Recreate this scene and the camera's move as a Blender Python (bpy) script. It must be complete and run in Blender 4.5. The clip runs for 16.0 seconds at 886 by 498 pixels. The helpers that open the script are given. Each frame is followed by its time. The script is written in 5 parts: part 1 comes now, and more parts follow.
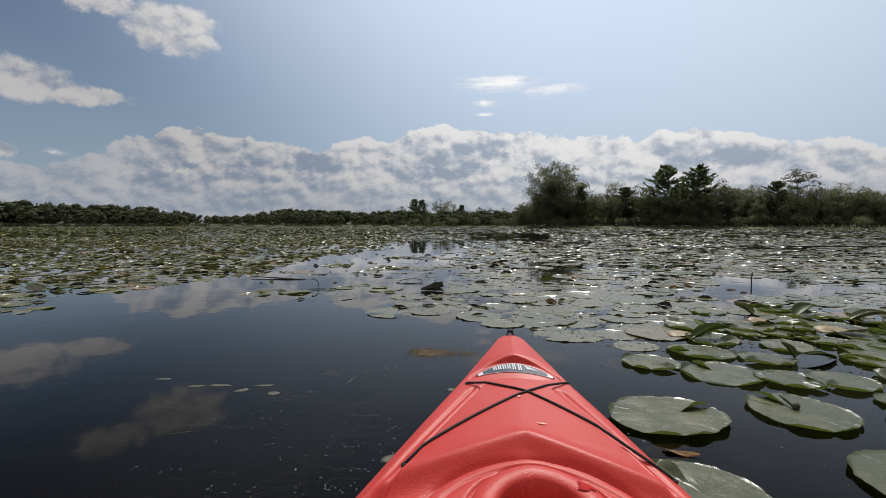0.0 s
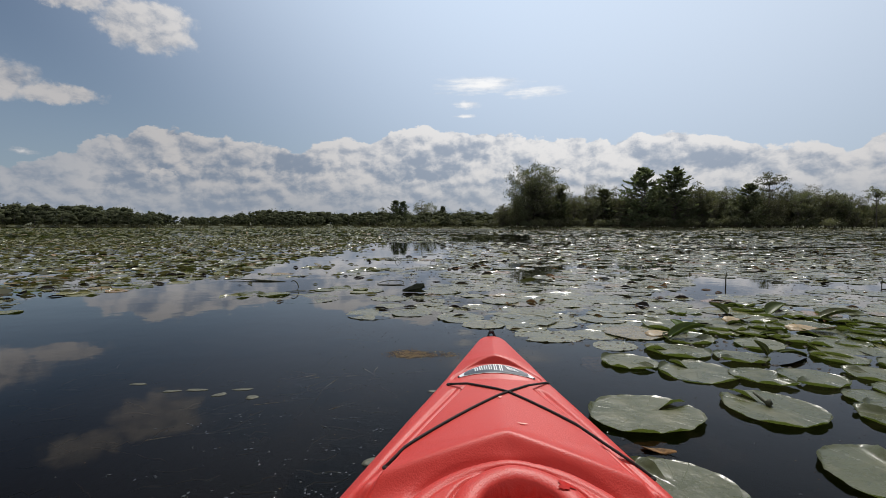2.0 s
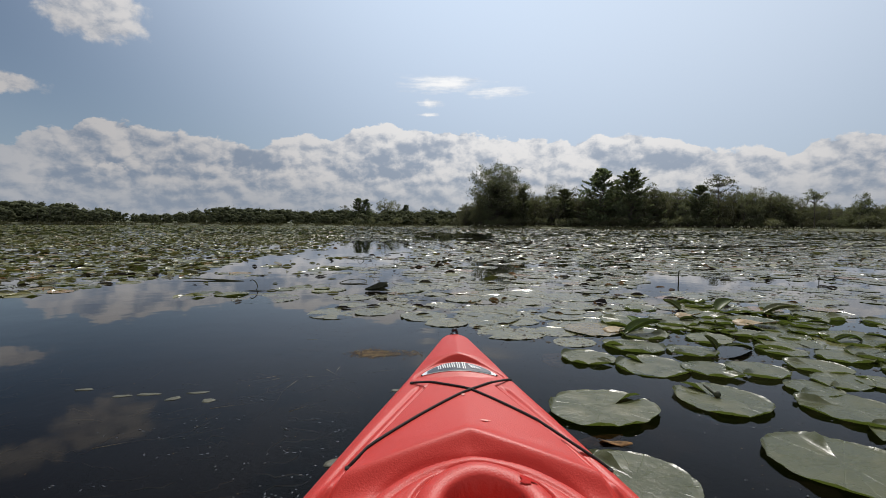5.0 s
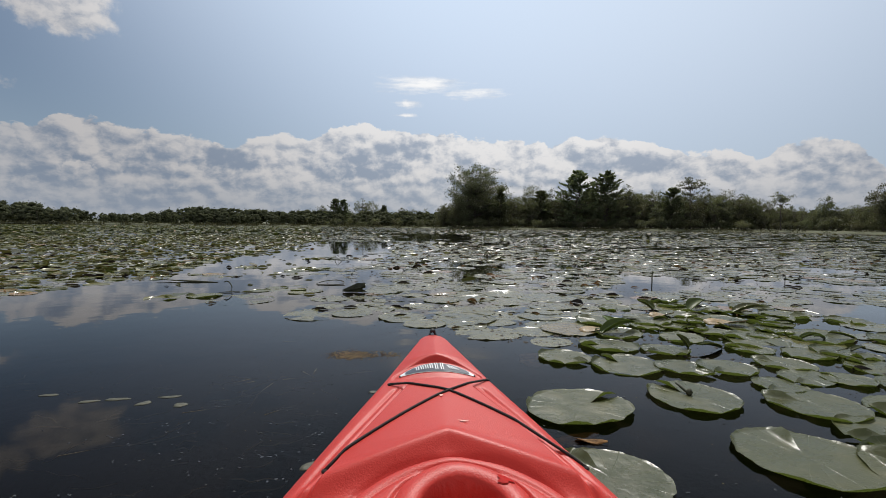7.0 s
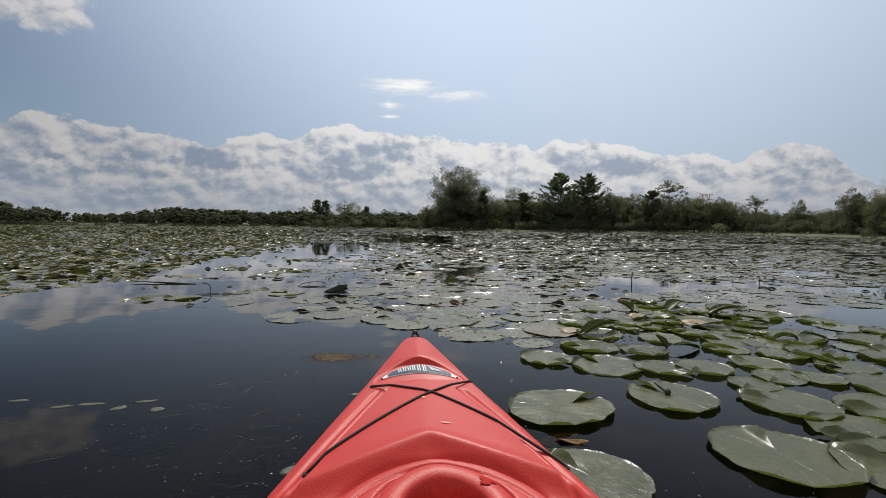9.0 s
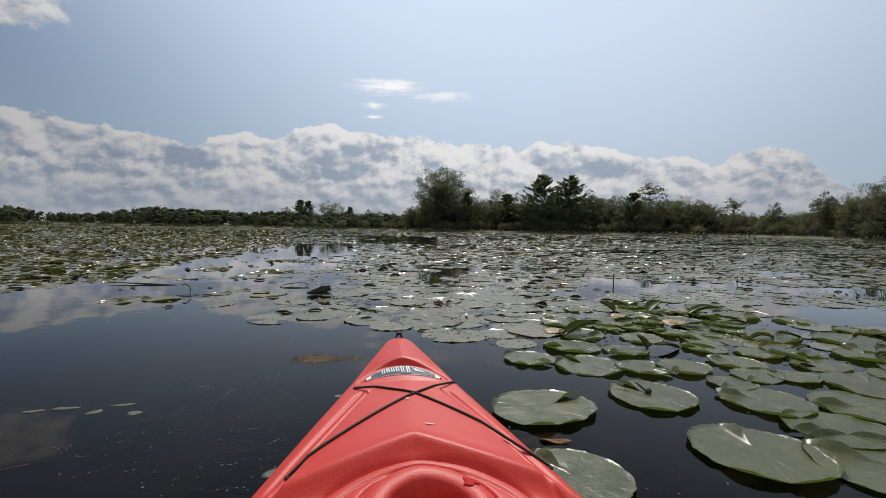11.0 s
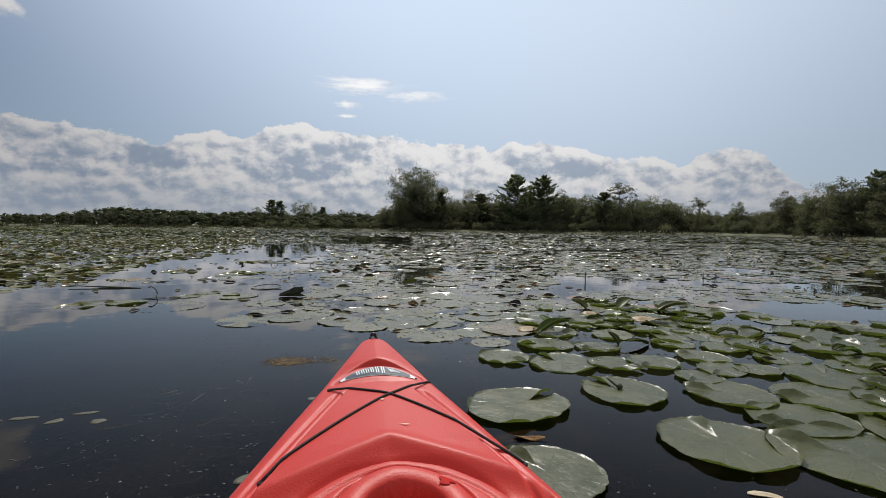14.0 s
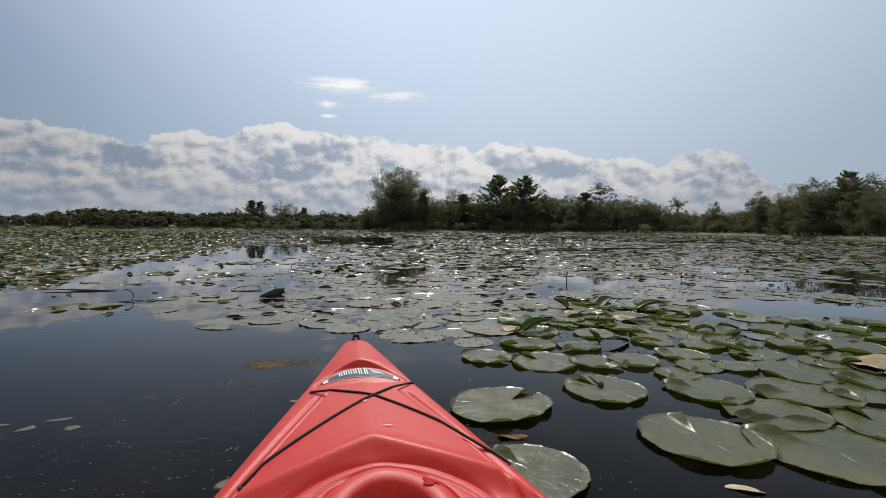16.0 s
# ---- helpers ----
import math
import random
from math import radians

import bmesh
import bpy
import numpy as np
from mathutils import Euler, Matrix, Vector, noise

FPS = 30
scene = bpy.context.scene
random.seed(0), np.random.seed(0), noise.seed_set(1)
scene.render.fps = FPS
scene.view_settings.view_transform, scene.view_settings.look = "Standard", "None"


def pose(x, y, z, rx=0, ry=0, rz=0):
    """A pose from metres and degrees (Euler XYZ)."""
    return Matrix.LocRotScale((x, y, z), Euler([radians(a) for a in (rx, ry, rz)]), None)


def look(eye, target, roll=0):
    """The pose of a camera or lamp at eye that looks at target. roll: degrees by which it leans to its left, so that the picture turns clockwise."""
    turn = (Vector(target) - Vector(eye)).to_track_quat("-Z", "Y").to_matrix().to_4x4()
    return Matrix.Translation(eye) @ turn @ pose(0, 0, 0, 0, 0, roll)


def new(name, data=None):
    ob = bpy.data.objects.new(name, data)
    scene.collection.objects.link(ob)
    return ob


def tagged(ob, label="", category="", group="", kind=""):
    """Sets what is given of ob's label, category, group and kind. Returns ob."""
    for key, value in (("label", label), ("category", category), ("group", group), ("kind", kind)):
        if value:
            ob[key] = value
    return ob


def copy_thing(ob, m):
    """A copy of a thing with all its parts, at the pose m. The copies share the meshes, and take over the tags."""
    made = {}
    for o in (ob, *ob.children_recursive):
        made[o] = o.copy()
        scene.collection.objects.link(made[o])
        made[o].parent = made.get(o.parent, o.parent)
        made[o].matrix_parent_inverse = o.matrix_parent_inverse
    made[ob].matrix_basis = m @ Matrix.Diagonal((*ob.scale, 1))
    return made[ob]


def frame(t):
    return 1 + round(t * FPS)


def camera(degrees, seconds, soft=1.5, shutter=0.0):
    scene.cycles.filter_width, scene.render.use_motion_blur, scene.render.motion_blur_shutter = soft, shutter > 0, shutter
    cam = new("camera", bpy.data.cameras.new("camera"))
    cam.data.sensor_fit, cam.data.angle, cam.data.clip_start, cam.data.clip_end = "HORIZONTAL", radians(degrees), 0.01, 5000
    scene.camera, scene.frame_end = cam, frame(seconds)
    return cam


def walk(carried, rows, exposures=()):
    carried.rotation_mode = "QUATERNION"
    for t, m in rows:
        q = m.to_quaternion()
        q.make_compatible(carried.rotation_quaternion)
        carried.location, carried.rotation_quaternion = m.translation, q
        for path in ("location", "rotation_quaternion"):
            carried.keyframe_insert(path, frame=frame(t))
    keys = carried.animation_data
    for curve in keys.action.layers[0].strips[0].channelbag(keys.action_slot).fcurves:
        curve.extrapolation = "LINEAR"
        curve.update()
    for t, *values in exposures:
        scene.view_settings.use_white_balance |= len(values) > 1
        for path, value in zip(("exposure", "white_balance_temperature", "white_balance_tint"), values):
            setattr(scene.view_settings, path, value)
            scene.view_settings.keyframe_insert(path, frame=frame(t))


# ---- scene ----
cam = camera(85.2, 16.0, soft=0.6)
EYE = (0.0, 0.0, 0.58)


def aim(yaw, pitch, lean):
    return pose(*EYE, 90 + pitch, 0, yaw) @ pose(0, 0, 0, 0, 0, lean)


PATH = [
    (0.0, aim(0.000, -2.962, 0.110)),
    (0.5, aim(-0.476, -2.857, 0.130)),
    (1.0, aim(-1.013, -2.800, 0.111)),
    (1.5, aim(-1.577, -2.810, 0.111)),
    (2.0, aim(-2.234, -2.798, 0.120)),
    (2.5, aim(-2.871, -2.815, 0.136)),
    (3.0, aim(-3.601, -2.817, 0.176)),
    (3.5, aim(-4.248, -2.838, 0.171)),
    (4.0, aim(-5.045, -2.896, 0.237)),
    (6.5, aim(-8.608, -2.894, 0.525)),
    (7.0, aim(-9.195, -2.833, 0.564)),
    (7.5, aim(-9.691, -2.753, 0.620)),
    (8.0, aim(-10.227, -2.702, 0.679)),
    (8.5, aim(-10.726, -2.657, 0.724)),
    (9.0, aim(-11.250, -2.620, 0.772)),
    (11.5, aim(-13.656, -2.459, 0.963)),
    (12.0, aim(-14.179, -2.449, 0.927)),
    (12.5, aim(-14.652, -2.460, 0.875)),
    (13.0, aim(-15.176, -2.462, 0.810)),
    (13.5, aim(-15.685, -2.453, 0.770)),
    (14.0, aim(-16.216, -2.465, 0.696)),
    (14.5, aim(-16.690, -2.462, 0.651)),
    (15.0, aim(-17.252, -2.442, 0.630)),
    (15.5, aim(-17.749, -2.423, 0.581)),
    (16.0, aim(-18.278, -2.404, 0.513)),
]
walk(cam, PATH)

# ---- light: sky with cumulus, one sun ----
SUN_AZ, SUN_EL = 20.0, 50.0
scene.view_settings.exposure = 0.0


def add(nt, kind, **props):
    n = nt.nodes.new(kind)
    for k, v in props.items():
        setattr(n, k, v)
    return n


def calc(nt, op, a, b=0.0, c=0.0, clamp=False):
    n = add(nt, "ShaderNodeMath", operation=op, use_clamp=clamp)
    for i, v in enumerate((a, b, c)):
        if isinstance(v, (int, float)):
            n.inputs[i].default_value = v
        else:
            nt.links.new(v, n.inputs[i])
    return n.outputs[0]


def fbm(nt, vec, scale, detail=5.0, rough=0.55, warp=0.0, kind="3D"):
    n = add(nt, "ShaderNodeTexNoise", noise_dimensions=kind)
    n.inputs["Scale"].default_value, n.inputs["Detail"].default_value = scale, detail
    n.inputs["Roughness"].default_value, n.inputs["Distortion"].default_value = rough, warp
    nt.links.new(vec, n.inputs["Vector"])
    return n.outputs["Fac"]


def ramp(nt, fac, stops, smooth=False):
    n = add(nt, "ShaderNodeValToRGB")
    n.color_ramp.interpolation = "EASE" if smooth else "LINEAR"
    el = n.color_ramp.elements
    while len(el) > 1:
        el.remove(el[-1])
    for i, (p, c) in enumerate(stops):
        e = el[0] if i == 0 else el.new(p)
        e.position = p
        e.color = (*c, 1) if isinstance(c, tuple) else (c, c, c, 1)
    nt.links.new(fac, n.inputs[0])
    return n.outputs[0]


def step(nt, v, lo, hi):
    n = add(nt, "ShaderNodeMapRange", interpolation_type="SMOOTHSTEP")
    n.inputs[1].default_value, n.inputs[2].default_value = lo, hi
    nt.links.new(v, n.inputs[0])
    return n.outputs[0]


def mix(nt, fac, a, b, blend="MIX"):
    n = add(nt, "ShaderNodeMix", data_type="RGBA", blend_type=blend)
    for sock, v in ((n.inputs[0], fac), (n.inputs[6], a), (n.inputs[7], b)):
        if isinstance(v, tuple):
            sock.default_value = (*v, 1)
        elif isinstance(v, (int, float)):
            sock.default_value = v
        else:
            nt.links.new(v, sock)
    return n.outputs[2]


# cumulus bank, in degrees: bearing, height, half width, half height, weight
CLOUD_SHADE = [(3.0, 8.1, 3.6, 1.8, -1.0), (-1.6, 6.1, 4.7, 0.9, -0.9), (-14.0, 6.8, 2.8, 1.4, -0.8), (-23.5, 6.8, 3.4, 1.3, -0.6), (27.4, 6.9, 3.9, 1.85, -0.55), (32.4, 6.9, 2.4, 1.1, -0.5),
               (-8.2, 6.3, 2.0, 0.8, -0.5), (-19.5, 4.5, 7.1, 1.0, -0.5), (-29.4, 4.7, 3.0, 1.4, -0.4), (7.7, 4.4, 5.2, 1.0, -0.4), (39.8, 5.8, 2.0, 1.0, -0.4), (48.8, 5.4, 3.0, 1.6, -0.4)]
CLOUD_CROWN = [(-33.5, 7.0, 1.8, 1.0, 0.7), (-27.7, 5.2, 1.2, 0.4, 0.8), (-8.9, 9.5, 2.6, 0.5, 0.8), (-1.0, 10.8, 3.3, 0.7, 0.9), (8.0, 7.0, 2.9, 1.6, 0.6), (6.3, 9.9, 5.2, 0.5, 0.6),
               (19.0, 8.4, 4.8, 1.0, 0.6), (25.2, 9.1, 2.7, 0.5, 0.7), (30.9, 8.9, 2.9, 0.5, 0.7), (36.9, 7.2, 2.1, 0.5, 0.5), (-10.2, 4.7, 3.9, 0.8, 0.4), (-15.9, 8.0, 1.5, 0.4, 0.5),
               (-26.8, 8.9, 4.2, 0.4, 0.6), (46.5, 7.6, 2.4, 0.7, 0.5)]
# single clouds: bearing, height, half width, half height, softness
CLOUD_SINGLE = [(-35.1, 20.6, 3.2, 1.5, 0.5), (-28.8, 19.1, 4.4, 2.4, 0.5), (-41.5, 12.6, 4.4, 1.9, 0.6), (-36.2, 11.9, 3.4, 0.9, 0.6), (-42.4, 6.5, 1.5, 0.7, 0.7), (-38.9, 6.6, 1.0, 0.35, 0.9),
                (6.6, 16.0, 6.0, 1.15, 1.1), (13.0, 15.0, 4.2, 0.65, 0.9), (4.9, 13.9, 1.9, 0.55, 1.1), (4.5, 12.6, 1.7, 0.32, 1.0), (-57.0, 16.0, 8.0, 3.0, 0.6)]
# top line of the bank: bearing, height
CLOUD_TOPS = [(-70, 6.0), (-48, 6.2), (-42.3, 5.0), (-38.9, 5.2), (-33.7, 7.6), (-29.8, 9.5), (-27, 9.6), (-22.4, 8.9), (-16.5, 8.6), (-14.6, 7.4), (-12.5, 9.1),
              (-8.9, 9.9), (-6.2, 9.2), (-4.2, 10.4), (-1, 11.5), (5, 10.5), (9, 10.3), (16, 9.7), (21.9, 9.2), (24.7, 9.8), (30.4, 9.5), (33.3, 8.5), (36, 7.4), (39.3, 7.7),
              (42.4, 6.5), (44, 7.9), (47.2, 8.4), (50.2, 7.0), (52.1, 4.7), (55, 3.2), (70, 4.5)]


def build_sky():
    world = bpy.data.worlds.new("sky")
    scene.world = world
    world.use_nodes = True
    nt = world.node_tree
    nt.nodes.clear()
    sky = add(nt, "ShaderNodeTexSky", sky_type="NISHITA", sun_disc=False)
    sky.sun_elevation, sky.sun_rotation = radians(SUN_EL), radians(SUN_AZ)
    sky.air_density, sky.dust_density, sky.ozone_density, sky.altitude = 1.0, 1.0, 1.0, 250
    tc = add(nt, "ShaderNodeTexCoord")
    sep = add(nt, "ShaderNodeSeparateXYZ")
    nt.links.new(tc.outputs["Generated"], sep.inputs[0])
    x, y, z = sep.outputs
    az = calc(nt, "MULTIPLY", calc(nt, "ARCTAN2", x, y), 57.2958)
    el = calc(nt, "MULTIPLY", calc(nt, "ARCSINE", z), 57.2958)
    co = add(nt, "ShaderNodeCombineXYZ")
    nt.links.new(az, co.inputs[0])
    nt.links.new(el, co.inputs[1])
    p = co.outputs[0]

    def vec(op, a, b, c=None):
        n = add(nt, "ShaderNodeVectorMath", operation=op)
        for i, v in enumerate((a, b, c)):
            if isinstance(v, tuple):
                n.inputs[i].default_value = v
            elif v is not None:
                nt.links.new(v, n.inputs[i])
        return n.outputs["Value" if op in ("LENGTH", "DOT_PRODUCT") else 0]

    def drift(at, scale, reach, detail=6.0):
        """The place moved about by noise, for ragged outlines."""
        n = add(nt, "ShaderNodeTexNoise", noise_dimensions="2D")
        n.inputs["Scale"].default_value, n.inputs["Detail"].default_value, n.inputs["Roughness"].default_value = scale, detail, 0.6
        nt.links.new(at, n.inputs["Vector"])
        return vec("MULTIPLY_ADD", vec("SUBTRACT", n.outputs["Color"], (0.5, 0.5, 0.5)), (*reach, 0.0), at)

    loose = drift(p, 0.30, (5.0, 3.0))
    tight = drift(p, 0.55, (3.0, 1.6))
    crisp = drift(p, 0.9, (2.0, 1.5))

    def patch(at, a, e, rx, ry):
        """1 at the middle of an ellipse, 0 at its rim, below 0 outside."""
        return calc(nt, "SUBTRACT", 1.0, vec("LENGTH", vec("MULTIPLY", vec("SUBTRACT", at, (a, e, 0.0)), (1 / rx, 1 / ry, 0.0)), None))

    def billow(at):
        """Cauliflower lumps over finer fleece."""
        wide = vec("MULTIPLY", at, (1.0, 1.45, 1.0))
        v = add(nt, "ShaderNodeTexVoronoi", voronoi_dimensions="2D", feature="SMOOTH_F1", normalize=True)
        v.inputs["Scale"].default_value, v.inputs["Detail"].default_value, v.inputs["Roughness"].default_value = 0.42, 4.0, 0.55
        v.inputs["Smoothness"].default_value = 0.18
        nt.links.new(drift(wide, 0.5, (1.5, 1.2), 3.0), v.inputs["Vector"])
        puff = calc(nt, "SUBTRACT", 0.92, v.outputs["Distance"])
        return calc(nt, "ADD", calc(nt, "MULTIPLY", puff, 0.62), calc(nt, "MULTIPLY", fbm(nt, wide, 0.30, 7, 0.52), 0.38))

    # light falls on the lumps from above, on the sun's side
    n1, n2 = billow(p), billow(vec("ADD", p, (0.45, 0.62, 0.0)))
    relief = calc(nt, "SUBTRACT", n1, n2)
    flat = vec("MULTIPLY", tight, (0.55, 1.6, 1.0))
    layers = calc(nt, "SUBTRACT", fbm(nt, flat, 0.22, 4, 0.5), 0.5)
    towers = calc(nt, "SUBTRACT", fbm(nt, p, 0.17, 3, 0.5, 0.3), fbm(nt, vec("ADD", p, (0.8, 1.3, 0.0)), 0.17, 3, 0.5, 0.3))
    line = calc(nt, "MULTIPLY", ramp(nt, calc(nt, "DIVIDE", calc(nt, "ADD", az, 90.0), 180.0), [((a + 90) / 180, e / 12) for a, e in CLOUD_TOPS]), 12.0)
    edge = calc(nt, "MULTIPLY", calc(nt, "SUBTRACT", n1, 0.5), 3.6)
    depth = calc(nt, "ADD", calc(nt, "SUBTRACT", line, el), edge)
    bank = step(nt, depth, 0.0, 0.30)
    shape = None
    for a, e, rx, ry, k in CLOUD_SHADE + CLOUD_CROWN:
        if k < 0:
            m = calc(nt, "MULTIPLY", step(nt, patch(loose, a, e, rx * 1.25, ry * 1.3), 0.0, 0.45), k)
        else:
            # crisp crown that fades downwards
            m = calc(nt, "MULTIPLY", step(nt, patch(crisp, a, e - 0.6 * ry, rx * 1.2, ry * 1.9), 0.0, 0.16), calc(nt, "MULTIPLY", step(nt, el, e - 2.2 * ry, e + 0.9 * ry), k))
        shape = m if shape is None else calc(nt, "ADD", shape, m)
    # drawn-out threads of thin high cloud
    streak = drift(p, 0.22, (4.0, 0.9))
    threads = calc(nt, "SUBTRACT", fbm(nt, vec("MULTIPLY", p, (0.25, 1.6, 1.0)), 0.9, 6, 0.6), 0.5)
    single = thin = None
    for a, e, rx, ry, soft in CLOUD_SINGLE:
        wisp = soft > 0.85
        d = patch(streak if wisp else tight, a, e, rx * 1.05, ry * 1.05)
        d = calc(nt, "ADD", d, calc(nt, "MULTIPLY", threads if wisp else calc(nt, "SUBTRACT", n1, 0.5), 1.8 if wisp else 1.0))
        m = step(nt, d, 0.0, 1.0 if wisp else soft * 0.8)
        single = m if single is None else calc(nt, "MAXIMUM", single, m)
        if wisp:
            thin = m if thin is None else calc(nt, "MAXIMUM", thin, m)
    # unseen bright fair-weather cumulus, added overhead and behind to fill the shaded sides
    rest = fbm(nt, vec("MULTIPLY", tc.outputs["Generated"], (1.0, 1.0, 1.6)), 2.6, 6, 0.55)
    away = calc(nt, "MAXIMUM", step(nt, y, 0.15, -0.15), step(nt, el, 62.0, 74.0))
    around = calc(nt, "MULTIPLY", step(nt, rest, 0.47, 0.55), away)
    # brightness grows towards the sun, as haze and thin cloud scatter forwards
    near_sun = vec("DOT_PRODUCT", tc.outputs["Generated"], (math.sin(radians(SUN_AZ)) * math.cos(radians(SUN_EL)), math.cos(radians(SUN_AZ)) * math.cos(radians(SUN_EL)), math.sin(radians(SUN_EL))))
    glow = step(nt, near_sun, 0.52, 0.98)
    tops_c = mix(nt, glow, (0.51, 0.495, 0.495), (1.08, 1.07, 1.06))
    hollow = mix(nt, glow, (0.20, 0.245, 0.32), (0.49, 0.55, 0.65))
    rim = calc(nt, "POWER", 2.718, calc(nt, "MULTIPLY", calc(nt, "MAXIMUM", depth, 0.0), -0.9))
    lit = calc(nt, "ADD", calc(nt, "MULTIPLY", rim, 0.34), calc(nt, "ADD", calc(nt, "MULTIPLY", relief, 3.4), calc(nt, "MULTIPLY", towers, 2.0)))
    lit = calc(nt, "ADD", lit, calc(nt, "ADD", calc(nt, "MULTIPLY", shape, 0.50), calc(nt, "MULTIPLY", layers, 0.9)))
    lit = step(nt, calc(nt, "ADD", lit, 0.50), -0.20, 1.12)
    tone = mix(nt, lit, hollow, tops_c)
    lone = step(nt, calc(nt, "ADD", calc(nt, "ADD", calc(nt, "MULTIPLY", relief, 3.0), calc(nt, "MULTIPLY", towers, 2.0)), 0.78), -0.1, 1.1)
    tone = mix(nt, calc(nt, "MULTIPLY", single, calc(nt, "SUBTRACT", 1.0, bank)), tone, mix(nt, lone, hollow, tops_c))
    tone = mix(nt, calc(nt, "MULTIPLY", thin, calc(nt, "SUBTRACT", 1.0, bank)), tone, mix(nt, glow, (0.62, 0.62, 0.63), (1.10, 1.10, 1.10)))
    tone = mix(nt, around, tone, mix(nt, step(nt, rest, 0.75, 0.5), (0.45, 0.48, 0.54), (1.15, 1.12, 1.08)))
    clear = mix(nt, 1.0, sky.outputs[0], (SKY, SKY, SKY), "MULTIPLY")
    clear = mix(nt, calc(nt, "MULTIPLY", glow, 0.86), clear, (0.76, 0.90, 1.09))
    # thin high cloud spreading away to the right of the sun
    clear = mix(nt, calc(nt, "MULTIPLY", calc(nt, "MULTIPLY", step(nt, az, 2.0, 45.0), 0.38), step(nt, y, -0.2, 0.3)), clear, (0.66, 0.735, 0.84))
    # thin haze low over the horizon
    veil = calc(nt, "MULTIPLY", step(nt, el, 26.0, 0.0), 0.5)
    clear = mix(nt, veil, clear, mix(nt, glow, (0.27, 0.355, 0.475), (0.64, 0.74, 0.88)))
    haze = mix(nt, glow, (0.26, 0.305, 0.375), (0.58, 0.63, 0.70))
    low = calc(nt, "MAXIMUM", calc(nt, "MULTIPLY", step(nt, el, 6.5, 0.5), 0.62), calc(nt, "MULTIPLY", step(nt, az, -27.0, -38.0), 0.45))
    tone = mix(nt, calc(nt, "MULTIPLY", low, bank), tone, haze)
    cloud = calc(nt, "MAXIMUM", calc(nt, "MAXIMUM", bank, single), around)
    cloud = calc(nt, "MULTIPLY", cloud, step(nt, el, -1.0, 0.5))
    both = mix(nt, calc(nt, "MULTIPLY", cloud, 0.95), clear, tone)
    bg = add(nt, "ShaderNodeBackground")
    bg.inputs[1].default_value = 1.0
    nt.links.new(both, bg.inputs[0])
    out = add(nt, "ShaderNodeOutputWorld")
    nt.links.new(bg.outputs[0], out.inputs[0])


SKY = 0.053
build_sky()
sun_way = Vector((math.sin(radians(SUN_AZ)) * math.cos(radians(SUN_EL)), math.cos(radians(SUN_AZ)) * math.cos(radians(SUN_EL)), math.sin(radians(SUN_EL))))
sun = new("sun", bpy.data.lights.new("sun", "SUN"))
sun.data.energy, sun.data.angle, sun.data.color = 3.2, radians(0.55), (1.0, 0.96, 0.9)
sun.matrix_world = look(sun_way * 60, (0, 0, 0))


# ---- materials ----
def material(name, rough=0.5, metal=0.0, spec=0.5):
    m = bpy.data.materials.new(name)
    m.use_nodes = True
    b = m.node_tree.nodes["Principled BSDF"]
    b.inputs["Roughness"].default_value, b.inputs["Metallic"].default_value, b.inputs["Specular IOR Level"].default_value = rough, metal, spec
    return m, m.node_tree, b


def obj_co(nt):
    return add(nt, "ShaderNodeTexCoord").outputs["Object"]


def world_co(nt):
    return add(nt, "ShaderNodeNewGeometry").outputs["Position"]


def bump(nt, b, height, strength, distance):
    n = add(nt, "ShaderNodeBump")
    n.inputs["Strength"].default_value, n.inputs["Distance"].default_value = strength, distance
    nt.links.new(height, n.inputs["Height"])
    nt.links.new(n.outputs[0], b.inputs["Normal"])
    return n.outputs[0]


def simple(name, dark, pale, scale, rough=0.5, relief=0.0, spec=0.5, island=False, metal=0.0):
    """Two tones mixed by noise, with a little relief."""
    m, nt, b = material(name, rough, metal, spec)
    co = obj_co(nt)
    f = fbm(nt, co, scale, 6, 0.62)
    c = mix(nt, step(nt, f, 0.3, 0.7), dark, pale)
    if island:
        g = add(nt, "ShaderNodeNewGeometry").outputs["Random Per Island"]
        hs = add(nt, "ShaderNodeHueSaturation")
        nt.links.new(calc(nt, "ADD", calc(nt, "MULTIPLY", g, 0.7), 0.65), hs.inputs["Value"])
        nt.links.new(calc(nt, "ADD", calc(nt, "MULTIPLY", g, 0.05), 0.475), hs.inputs["Hue"])
        nt.links.new(c, hs.inputs["Color"])
        c = hs.outputs[0]
    nt.links.new(c, b.inputs["Base Color"])
    if relief:
        bump(nt, b, fbm(nt, co, scale * 4, 4), 0.6, relief)
    return m


